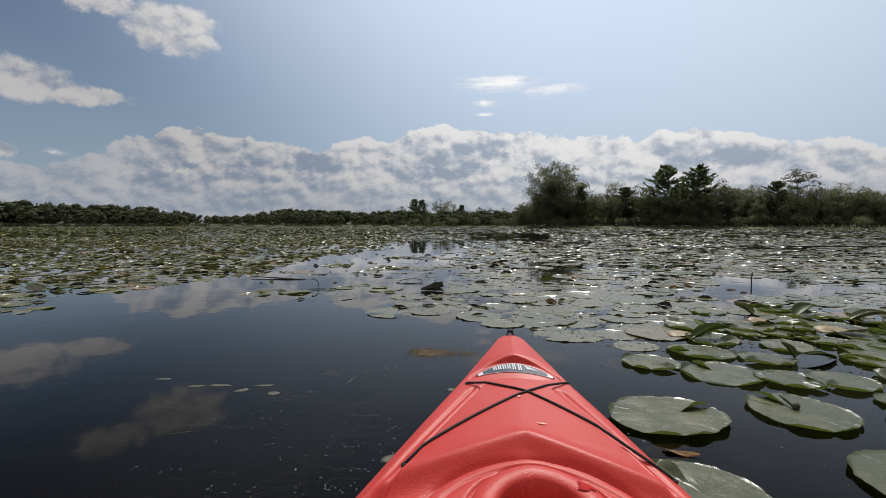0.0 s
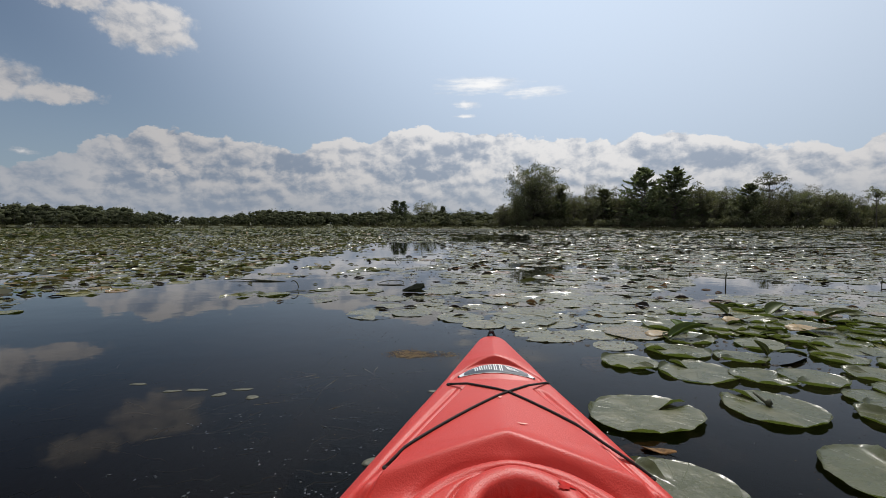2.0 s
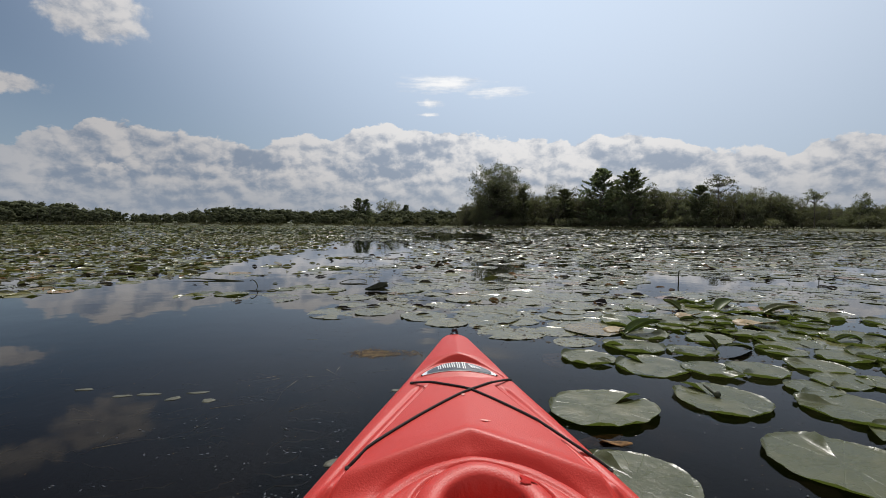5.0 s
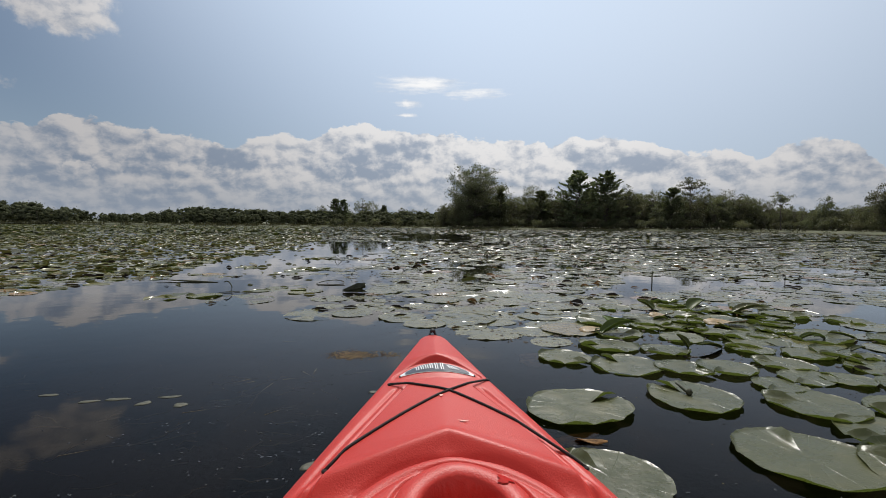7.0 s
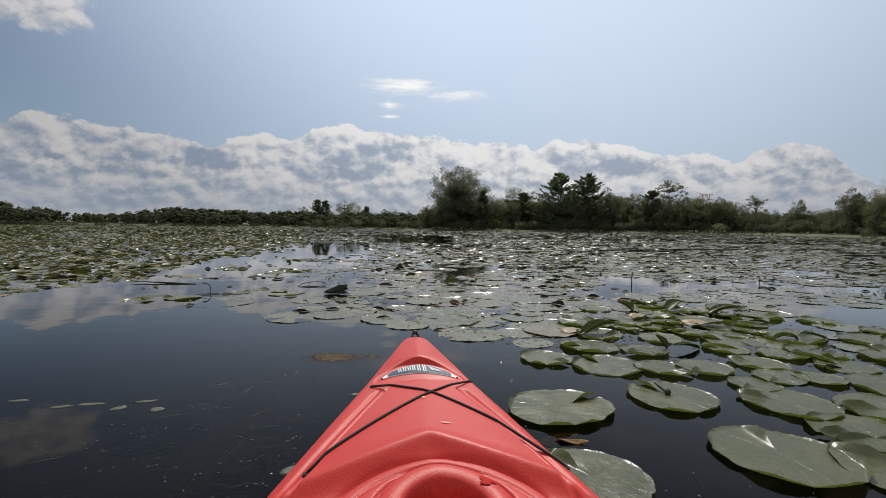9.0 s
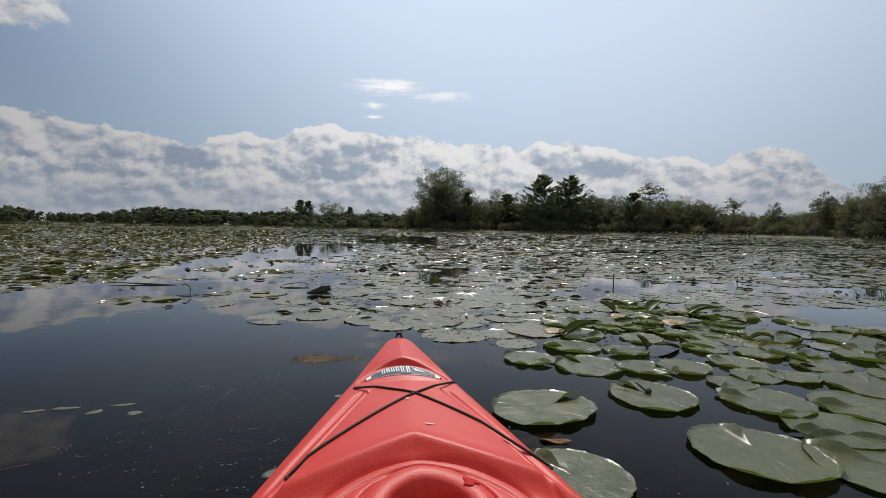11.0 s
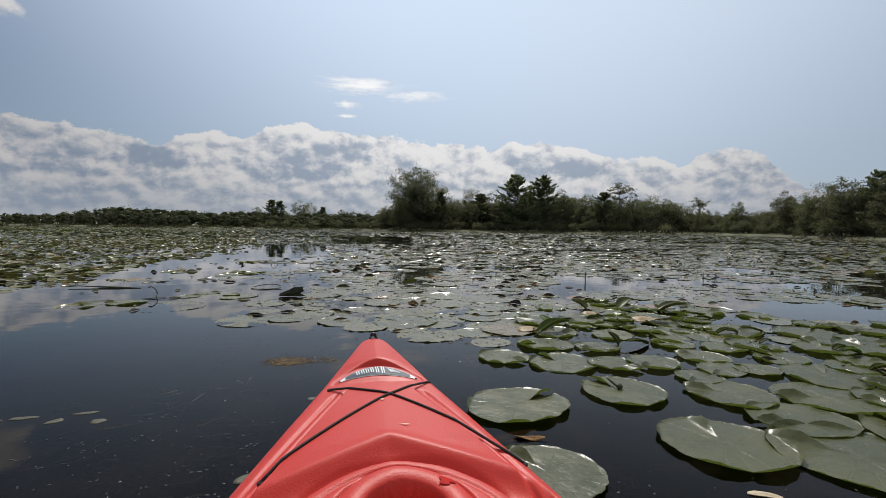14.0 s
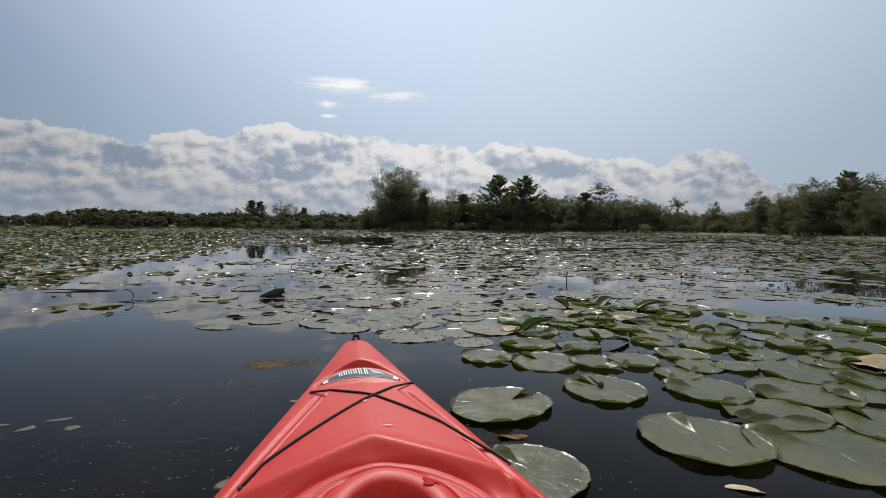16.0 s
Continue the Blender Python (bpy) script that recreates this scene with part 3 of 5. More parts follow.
def build_kayak():
    kayak = new("kayak")
    kayak.matrix_world = pose(0.179, 1.265, 0, 0, 0, -5.8)
    tagged(kayak, "coral-red moulded plastic kayak with black deck cords", "kayak")
    # deck
    s_rows = np.concatenate([[0, 0.003, 0.007, 0.012], np.arange(0.016, 0.86, 0.0029), np.arange(0.86, 0.91, 0.01), np.arange(0.92, 3.0, 0.04), [3.0, 3.02]])
    cols = np.linspace(-1, 1, 191)
    S = np.repeat(s_rows[:, None], len(cols), 1)
    W = beam(S) * cols[None, :]
    Z = deck_z(S, W)
    verts = [(float(w), float(-s), float(z)) for s, w, z in zip(S.ravel(), W.ravel(), Z.ravel())]
    faces, n = [], len(cols)
    for i in range(len(s_rows) - 1):
        for j in range(n - 1):
            sm, wm = (s_rows[i] + s_rows[i + 1]) / 2, float((W[i, j] + W[i, j + 1]) / 2)
            if ((sm - 1.43) / 0.47) ** 2 + (wm / 0.25) ** 2 > 1:
                faces.append((i * n + j, (i + 1) * n + j, (i + 1) * n + j + 1, i * n + j + 1))
    deck = new("deck", sheet("deck", verts, faces, M_RED))
    deck.parent = kayak
    # hull
    keel = lambda s: np.interp(s, [0, 0.05, 0.15, 0.4, 1.5, 2.6, 2.95, 3.02], [0.2, 0.09, -0.02, -0.08, -0.1, -0.07, 0.08, 0.2])
    hs = np.concatenate([[0, 0.006, 0.02], np.arange(0.05, 3.0, 0.05), [3.0, 3.02]])
    angles = np.linspace(-math.pi / 2, math.pi / 2, 25)
    hv, hf = [], []
    for s in hs:
        top, bot, b = float(deck_z(s, beam(s))), float(keel(s)), float(beam(s))
        for a in angles:
            x = math.copysign(abs(math.sin(a)) ** 0.75, a)
            hv.append((b * x * (1 - 0.10 * math.cos(a)), -s, top + (bot - top) * math.cos(a) ** 0.7 if abs(a) < math.pi / 2 - 1e-6 else top))
    k = len(angles)
    for i in range(len(hs) - 1):
        for j in range(k - 1):
            hf.append((i * k + j, i * k + j + 1, (i + 1) * k + j + 1, (i + 1) * k + j))
    hull = new("hull", sheet("hull", hv, hf, M_RED))
    hull.parent = kayak
    # cockpit rim
    bm = bmesh.new()
    ring = []
    for a in np.linspace(0, 2 * math.pi, 65):
        s, w = 1.43 + 0.475 * math.cos(a), 0.252 * math.sin(a)
        ring.append((w, -s, float(deck_z(s, w)) + 0.012))
    tube(bm, ring, 0.016, 8)
    part("cockpit_rim", bm, M_BLACK, kayak, "black cockpit rim")
    # crossed deck cords, lying over the ridge
    for name, a, b in (("deck_cord", (0.312, -0.098), (0.601, 0.203)), ("deck_cord", (0.290, 0.104), (0.613, -0.173))):
        mid = (0.383, 0.017)
        run = [(a[0] + (mid[0] - a[0]) * i / 12, a[1] + (mid[1] - a[1]) * i / 12) for i in range(12)]
        run += [(mid[0] + (b[0] - mid[0]) * i / 24, mid[1] + (b[1] - mid[1]) * i / 24) for i in range(25)]
        zz = np.array([float(deck_z(s, w)) for s, w in run])
        # taut: the upper hull of the deck under the cord
        along = np.array([0] + list(np.cumsum([math.hypot(p[0] - o[0], p[1] - o[1]) for o, p in zip(run, run[1:])])))
        keep = []
        for i in range(len(run)):
            while len(keep) > 1 and (zz[keep[-1]] - zz[keep[-2]]) * (along[i] - along[keep[-2]]) <= (zz[i] - zz[keep[-2]]) * (along[keep[-1]] - along[keep[-2]]):
                keep.pop()
            keep.append(i)
        up = np.interp(along, along[keep], zz[keep])
        bm = bmesh.new()
        tube(bm, [(w, -s, float(h) + 0.0018) for (s, w), h in zip(run, up)], 0.0023, 8)
        cord = part(name, bm, M_CORD, kayak, "black elastic cord")
        for s, w in (a, b):
            bm = bmesh.new()
            bmesh.ops.create_uvsphere(bm, u_segments=12, v_segments=8, radius=0.0042)
            for v in bm.verts:
                v.co = Vector((v.co.x * 1.15 + w, v.co.y * 1.3 - s, v.co.z * 0.7 + float(deck_z(s, w)) + 0.0010))
            part("cord_knot", bm, M_CORD, cord)
    # bow carrying toggle
    bm = bmesh.new()
    tube(bm, [(0.010 * math.cos(a), 0.004, 0.272 + 0.024 * math.sin(a)) for a in np.linspace(0.1, math.pi - 0.1, 11)], 0.0032, 8)
    handle = part("bow_loop", bm, M_BLACK, kayak, "black carrying loop")
    bm = bmesh.new()
    tube(bm, [(-0.007, 0.004, 0.293), (-0.003, 0.004, 0.297), (0.003, 0.004, 0.297), (0.007, 0.004, 0.293)], [0.002, 0.0055, 0.0055, 0.002], 8)
    part("grip", bm, M_BLACK, handle)

    # emblem: white lens, dark lens, plain white shapes
    def lens(name, inset, rise, mat, parent, label=""):
        vs, fs = [], []
        ws = np.linspace(-0.0875 + inset * 3.2, 0.0875 - inset * 3.2, 41)
        for w in ws:
            lo, hi = pocket_edges(w)
            lo, hi = lo + inset + 0.003, max(hi - inset * 0.6, lo + inset + 0.0034)
            for t in np.linspace(0, 1, 6):
                s = lo + (hi - lo) * t
                vs.append((float(w), float(-s), float(deck_z(s, w)) + rise))
        for i in range(40):
            for j in range(5):
                fs.append((i * 6 + j, i * 6 + j + 1, i * 6 + j + 7, i * 6 + j + 6))
        ob = new(name, sheet(name, vs, fs, mat))
        ob.parent = parent
        if label:
            ob["label"] = label
        return ob

    emblem = lens("emblem", 0.0025, 0.0012, M_WHITE, kayak, "white-edged dark oval emblem")
    dark = lens("field", 0.0062, 0.0022, M_NAVY, emblem)
    def bar(w0, w1, a, b, lean=0.0):
        vs = []
        for t in np.linspace(0, 1, 5):
            for w in (w0, w1):
                lo, hi = pocket_edges(w)
                s = lo + (hi - lo) * (a + (b - a) * t)
                vs.append((float(w + lean * (t - 0.5)), float(-s), float(deck_z(s, w)) + 0.0036))
        fs = [(2 * i, 2 * i + 1, 2 * i + 3, 2 * i + 2) for i in range(4)]
        ob = new("emblem_mark", sheet("emblem_mark", vs, fs, M_WHITE, smooth=False))
        ob.parent = emblem
    for c, a, b in ((-0.042, 0.34, 0.74), (-0.032, 0.30, 0.72), (-0.022, 0.30, 0.72), (-0.012, 0.24, 0.72), (-0.001, 0.20, 0.80), (0.011, 0.18, 0.84)):
        bar(c - 0.0034, c - 0.0010, a, b, 0.002)
        bar(c + 0.0012, c + 0.0034, a, b, 0.002)
    for c in (0.026, 0.031, 0.037, 0.043):
        bar(c - 0.002, c + 0.0012, 0.30 + (c - 0.026) * 6, 0.72, 0.008)
    for w, s in ((-0.079, 0.273), (0.079, 0.273)):
        bm = bmesh.new()
        bmesh.ops.create_uvsphere(bm, u_segments=10, v_segments=6, radius=0.0022, matrix=Matrix.Translation((w, -s, float(deck_z(s, w)) + 0.0010)))
        part("rivet", bm, M_BLACK, emblem)

    # wet patch beside the cup holder and a pale scuff on the ridge
    def blotch(name, s0, w0, rs, rw, mat, seed, label):
        rnd = random.Random(seed)
        ph = [rnd.uniform(0, 6.28) for _ in range(3)]
        vs, fs = [(w0, -s0, float(deck_z(s0, w0)) + 0.0016)], []
        m = 28
        for ring_i in (0.2, 0.4, 0.6, 0.8, 1.0):
            for i in range(m):
                a = 2 * math.pi * i / m
                k = ring_i * (1 + 0.22 * math.sin(3 * a + ph[0]) + 0.16 * math.sin(5 * a + ph[1]) + 0.08 * math.sin(9 * a + ph[2]))
                s, w = s0 + rs * k * math.sin(a), w0 + rw * k * math.cos(a)
                vs.append((w, -s, float(deck_z(s, w)) + 0.0016))
        for i in range(m):
            j = (i + 1) % m
            fs.append((0, 1 + i, 1 + j))
            fs += [(1 + k * m + i, 1 + k * m + m + i, 1 + k * m + m + j, 1 + k * m + j) for k in range(4)]
        ob = new(name, sheet(name, vs, fs, mat))
        ob.parent = kayak
        ob["label"] = label
    blotch("wet_mark", 0.690, 0.066, 0.008, 0.010, M_WET, 4, "dark wet patch")
    blotch("scuff", 0.532, 0.029, 0.0025, 0.007, M_SCUFF, 9, "pale scuff")
    blotch("scuff", 0.415, 0.0, 0.005, 0.003, M_SCUFF, 12, "pale scuff")


build_kayak()


# ---- lily pads ----
def pad_shape(seed, n=96, rings=(0.0, 0.3, 0.6, 0.82, 0.905, 0.925, 0.94, 0.955, 0.97, 0.985, 1.0), curl=0.15, pinch=3.2, gap=0.012, flap=True, crimp=0.3, turn=None):
    """A floating leaf of radius 1, slit along +x, lobes of its rim folded up between sharp pinches."""
    rnd = random.Random(seed)
    ph, ph2 = rnd.uniform(0, 6.28), rnd.uniform(0, 6.28)
    # lobes of uneven length round the rim
    cuts = [0.0]
    while cuts[-1] < 2 * math.pi:
        cuts.append(cuts[-1] + 2 * math.pi / pinch * rnd.uniform(0.6, 1.45))
    cuts[-1] = 2 * math.pi + 0.001
    lift = [rnd.choice((0.05, 0.12, 0.5, 0.9, 1.0) if turn is None else (0.35, 0.7, 0.9, 1.0, 1.0)) for _ in cuts]
    fold = rnd.choice((-1, 1))
    verts = []
    for r in rings:
        for i in range(n):
            t = i / (n - 1)
            a = gap * (0.25 + 0.75 * r) + (2 * math.pi - 2 * gap * (0.25 + 0.75 * r)) * t
            q = next(j for j in range(len(cuts) - 1) if a < cuts[j + 1] or j == len(cuts) - 2)
            u = min(1.0, max(0.0, (a - cuts[q]) / (cuts[q + 1] - cuts[q])))
            scal, lobe = math.sin(math.pi * u), lift[q]
            up = curl * lobe * scal ** 0.65
            if turn is not None:
                up *= 0.22 + 0.78 * float(smooth01(0.70 + 0.75 * math.cos(a - turn)))
            wide = 0.03 + 0.055 * lobe * scal
            e = max(0.0, (r - 1 + wide) / wide)
            outline = 1 + 0.035 * math.sin(2 * a + ph2) + 0.02 * math.sin(3 * a + ph) + e * crimp * (0.010 * math.sin(17 * a + ph2) + 0.008 * math.sin(29 * a + ph))
            rad = r * outline - 0.12 * e * e * up - 0.035 * e * (1 - scal) ** 8
            z = up * e ** 1.1 + 0.006 * r * r * math.sin(3 * a + ph2) + 0.004 * r * math.cos(5 * a + ph) + e * crimp * (0.008 * math.sin(11 * a + ph2) + 0.007 * math.sin(27 * a + ph))
            if flap:
                near = t if fold > 0 else 1 - t
                z += 0.15 * max(0.0, 1 - near / 0.032) * float(smooth01((r - 0.30) / 0.35)) * float(smooth01((1.02 - r) / 0.3) * 0.7 + 0.3)
            verts.append((rad * math.cos(a), rad * math.sin(a), float(z)))
    m = len(rings)
    faces = [(j * n + i, j * n + n + i, j * n + n + i + 1, j * n + i + 1) for j in range(m - 1) for i in range(n - 1)]
    return verts, faces


CURL_SIDE = {}  # direction of the higher part of each rim


def pad_meshes(name, count, seed, split=0, mat=None, **kw):
    """Meshes of pads; split: blade and rim apart at that ring, shaded as one surface."""
    out = []
    for i in range(count):
        turn = 2 * math.pi * ((i * 0.618 + seed * 0.1) % 1.0) if split else None
        v, f = pad_shape(seed + i, turn=turn, **kw)
        if split:
            n, cut = 96, split * 96
            whole = sheet("whole", v, f, M_PAD)
            nor = [tuple(x.normal) for x in whole.vertices]
            bpy.data.meshes.remove(whole)
            inner, outer = [q for q in f if max(q) < cut + n], [tuple(k - cut for k in q) for q in f if min(q) >= cut]
            CURL_SIDE[len(CURL_SIDE)] = math.degrees(turn)
            out.append((len(CURL_SIDE) - 1, sheet("blade", v[:cut + n], inner, M_PAD, normals=nor[:cut + n]), sheet("rim", v[cut:], outer, M_PAD, normals=nor[cut:])))
        else:
            out.append(sheet(name, v, f, mat or M_PAD))
    return out


CURLED = pad_meshes("lily_pad", 9, 100, split=4, curl=0.088, pinch=8.5, crimp=0.6)
CROWDED = pad_meshes("lily_pad", 9, 140, split=4, curl=0.115, pinch=7.0, crimp=0.6)
FLAT = pad_meshes("lily_pad", 8, 200, mat=M_PAD_WET, curl=0.018, pinch=11, flap=False, crimp=0.9)

PADS = []  # x, y, radius of all pads laid so far


def lay_pad(x, y, r, slit, meshes, rnd, label, group, z=None, tilt=2.0):
    form = rnd.choice(meshes)
    if isinstance(form, tuple):
        # rims stand highest on the wind's side
        wind = math.degrees(math.atan2(-y, -x)) + rnd.gauss(0, 25)
        if slit is None:
            slit = wind - CURL_SIDE[form[0]]
        else:
            form = min(meshes, key=lambda q: abs((slit + CURL_SIDE[q[0]] - wind + 180) % 360 - 180))
        ob = new("lily_pad")
        for name, me in zip(("blade", "rim"), form[1:]):
            new(name, me).parent = ob
    else:
        ob = new("lily_pad", form)
    lift = 0.003 + rnd.random() * 0.005 if z is None else z
    ob.matrix_world = pose(x, y, lift, rnd.gauss(0, tilt), rnd.gauss(0, tilt), slit) @ Matrix.Diagonal((r, r * rnd.uniform(0.92, 1.02), r, 1))
    PADS.append((x, y, r))
    return tagged(ob, label, "lily pad", group)


LAB_CURL = "grey-green floating lily pad with upturned rim"
LAB_FLAT = "flat pale green lily pad floating on still water"
GROUP = "lily pads on the pond"
rnd = random.Random(5)
# the near pads: x, y, radius, direction of the slit
NEAR = [(0.675, 1.425, 0.172, 20), (0.555, 1.00, 0.150, 100), (1.105, 1.46, 0.155, 110), (1.465, 1.345, 0.160, 130), (1.765, 1.218, 0.185, 150),
        (1.10, 1.018, 0.182, 70), (1.385, 0.87, 0.215, 120), (1.475, 1.097, 0.160, 170), (1.70, 0.92, 0.155, 80), (1.965, 1.14, 0.128, 160), (2.03, 1.41, 0.185, 40)]
for x, y, r, slit in NEAR:
    lay_pad(x, y, r * (1.02 if x < 1.2 and y > 1.3 else 0.96), slit, CURLED, rnd, "large grey-green lily pad with upturned green rim", GROUP, tilt=0.4)
CLUSTER = [(0.87, 1.99, 0.125), (1.08, 1.84, 0.155), (1.30, 1.77, 0.135), (1.47, 1.74, 0.13), (1.17, 2.16, 0.15), (1.39, 2.04, 0.123),
           (1.51, 1.53, 0.114), (1.69, 1.59, 0.129), (1.83, 1.55, 0.127), (2.11, 1.67, 0.16), (2.27, 1.47, 0.15), (2.42, 1.30, 0.22), (1.82, 2.02, 0.128),
           (1.76, 1.77, 0.14), (2.01, 1.89, 0.14), (2.77, 2.05, 0.22), (2.49, 1.75, 0.19), (2.73, 1.68, 0.23), (3.2, 2.02, 0.22), (3.57, 2.04, 0.23)]
CLUSTER += [(3.15, 1.74, 0.21), (1.43, 2.72, 0.165), (1.63, 2.55, 0.115), (1.64, 2.27, 0.13), (1.9, 2.37, 0.133), (1.96, 2.69, 0.135), (2.09, 2.28, 0.127)]
for x, y, r in CLUSTER:
    r *= max(0.74, math.cos(math.atan2(x, y) - 0.31) ** 1.5)
    lay_pad(x, y, r, None, CROWDED if y > 1.6 else CURLED, rnd, LAB_CURL, GROUP, tilt=1.0)
CALM = [(-0.93, 3.82, 0.25), (-0.32, 3.15, 0.20), (-0.26, 3.81, 0.155), (0.02, 3.31, 0.19), (0.31, 3.19, 0.205), (0.21, 3.45, 0.158), (0.65, 3.15, 0.22),
        (0.66, 2.50, 0.180), (0.92, 2.27, 0.105), (0.91, 2.96, 0.164), (1.34, 2.95, 0.15), (1.03, 2.68, 0.101)]
for x, y, r in CALM:
    lay_pad(x, y, r, rnd.uniform(0, 360), FLAT, rnd, LAB_FLAT, GROUP, z=rnd.uniform(-0.0006, 0.0010), tilt=0.12)


def cover(az, d):
    """Share of the water under pads, by bearing and distance."""
    front_az = [-60, -42, -40, -38, -35, -31, -22, -21, -15, -6, 0, 6, 9.5, 12, 17, 27, 38, 50, 56, 62, 75]
    front_d = [4.0, 4.0, 4.2, 4.9, 4.9, 5.1, 5.8, 3.75, 3.5, 3.05, 3.1, 2.85, 2.6, 2.45, 2.4, 2.2, 2.3, 2.6, 2.5, 2.4, 2.4]
    if d < np.interp(az, front_az, front_d):
        return 0.0
    left_d = np.interp(az, [-60, -22, -14.6, -9.5, -5.7, -5], [3, 5.4, 8.7, 11.6, 16, 17])
    if az < -5:
        return (0.74 if d < 14 else 0.85) if d > left_d else 0.20
    if -5 <= az < 3 and d < 17:
        if 9.2 < d < 15:
            return 0.05
        return 0.36 if d > 4 else 0.5
    if 3 <= az < 12.5 and 16.5 < d < 30:
        return 0.12
    if 9.5 < az < 16.5 and 4.9 < d < 7.5:
        return 0.42
    if 29 < az < 37 and 5.0 < d < 6.3:
        return 0.15
    if az > 46 and 3.9 + (az - 46) * 0.02 < d < 4.9:
        return 0.10
    if az > 46 and 4.9 <= d < 9:
        return 0.40
    streak = noise.noise((d * math.sin(radians(az)) * 0.18, d * math.cos(radians(az)) * 0.75, 7.0))
    return 0.95 if streak > -0.25 else 0.42


def scatter(rnd, d0, d1, per_m2, size, crowd, limit):
    """Pads by bearing and distance, thinned where they crowd one another."""
    cell = {}
    for x, y, r in PADS:
        cell.setdefault((int(x // 0.5), int(y // 0.5)), []).append((x, y, r))
    out = []
    area = radians(140) / 2 * (d1 * d1 - d0 * d0)
    for _ in range(int(area * per_m2)):
        d, az = math.sqrt(rnd.uniform(d0 * d0, d1 * d1)), rnd.uniform(-60, 80)
        if d > float(shore(az)) - 0.5:
            continue
        x, y, r = d * math.sin(radians(az)), d * math.cos(radians(az)), rnd.uniform(*size) * (0.72 if az < -5 else 1.25 if d < 4.5 and az > 3 else 0.88)
        if cover(az, d) == 0.0:
            continue
        patch = 0.5 + 0.75 * noise.noise((x * 0.85, y * 1.3, 2.0)) + 0.35 * noise.noise((x * 2.3, y * 3.1, 5.0)) + rnd.uniform(-0.1, 0.1)
        if patch > cover(az, d) * 1.05:
            continue
        if crowd:
            i, j = int(x // 0.5), int(y // 0.5)
            if any(math.hypot(x - a, y - b) < crowd * (r + c) for p in (-1, 0, 1) for q in (-1, 0, 1) for a, b, c in cell.get((i + p, j + q), ())):
                continue
            cell.setdefault((i, j), []).append((x, y, r))
        out.append((x, y, r, az, d))
        if len(out) >= limit:
            break
    return out


# the cluster beside the kayak: crowded pads with turned-up rims
for x, y, r, az, d in sorted(scatter(rnd, 2.2, 4.2, 60, (0.085, 0.14), 0.62, 500), key=lambda p: p[4]):
    if 27 < az < 64 and d < np.interp(az, [27, 33, 50, 64], [3.4, 4.2, 4.1, 3.6]) and len(PADS) < 175:
        lay_pad(x, y, r, None, CROWDED, rnd, LAB_CURL, GROUP, tilt=1.8)
for x, y, r, az, d in sorted(scatter(rnd, 2.2, 6.0, 60, (0.11, 0.19), 0.86, 5000), key=lambda p: p[4]):
    if len(PADS) < 295:
        calm = az > -5
        lay_pad(x, y, r, rnd.uniform(0, 360), FLAT if rnd.random() < 0.85 or calm else CURLED, rnd, LAB_FLAT, GROUP, z=rnd.uniform(-0.0006, 0.0012), tilt=0.2 if calm else 1.0)


def field(name, spots, shapes, rnd, label, wild, mat=None):
    """Many pads joined into one sheet of pads."""
    V, F, S, base = [], [], [], 0
    arrays = [(np.array(v), np.array(f), np.zeros(len(f), int)) for v, f in shapes]
    for x, y, r, az, d in spots:
        v, f, s = arrays[rnd.randrange(len(arrays))]
        raised = rnd.random() < wild(az, d)
        tx, ty = (rnd.gauss(0, 0.14), rnd.gauss(0, 0.14)) if raised else (rnd.gauss(0, 0.008), rnd.gauss(0, 0.008))
        m = np.array(Euler((tx, ty, rnd.uniform(0, 6.28))).to_matrix()) * r * (0.62 if raised else 1)
        p = v @ m.T + np.array((x, y, 0.004 + (0.35 * r * (abs(tx) + abs(ty)) if raised else -0.0045 + rnd.random() * 0.0035)))
        V.append(p)
        F += (f + base).tolist()
        S.append(np.ones_like(s) if raised and (mat or rnd.random() < 0.6) else s)
        base += len(v)
    ob = new(name, sheet(name, np.concatenate(V).tolist(), F, (mat or M_PAD_FIELD, M_UNDER_FIELD), np.concatenate(S).tolist()))
    tagged(ob, label, "lily pads", kind="stuff")


def wildness(az, d):
    if az < -5:
        return 0.0 if d < 5.5 else 0.10 if az > -20 and d < 9 else 0.40
    return 0.0 if d < 5 else 0.05 if d < 9 else 0.10


CURL_SHAPES = [pad_shape(300 + i, n=17, rings=(0.0, 0.6, 0.84, 0.93, 1.0), curl=0.11, pinch=5, flap=False) for i in range(8)]
CALM_SHAPES = [pad_shape(350 + i, n=27, rings=(0.0, 0.6, 0.88, 0.95, 1.0), curl=0.028, pinch=8, flap=False, crimp=2.0) for i in range(8)]
FAR_SHAPES = [pad_shape(400 + i, n=9, rings=(0.0, 0.8, 1.0), curl=0.10, pinch=4, flap=False) for i in range(8)]
near_field = scatter(rnd, 2.3, 11.0, 110, (0.08, 0.20), 0.58, 14000)
mid_field = scatter(rnd, 11.0, 26.0, 36, (0.09, 0.20), 0.60, 20000)
far_field = scatter(rnd, 26.0, 110.0, 2.6, (0.18, 0.30), 0, 40000)
for spots, shapes in ((near_field, CURL_SHAPES), (mid_field, CURL_SHAPES[:4]), (far_field, FAR_SHAPES)):
    field("lily_pad_field", [p for p in spots if p[3] < -5], shapes, rnd, "carpet of small olive lily pads with raised edges", wildness)
for spots, shapes in ((near_field, CALM_SHAPES), (mid_field, CALM_SHAPES[:4]), (far_field, FAR_SHAPES)):
    field("lily_pad_field", [p for p in spots if p[3] >= -5], shapes, rnd, "carpet of grey-green lily pads lying awash", wildness, M_PAD_WET)


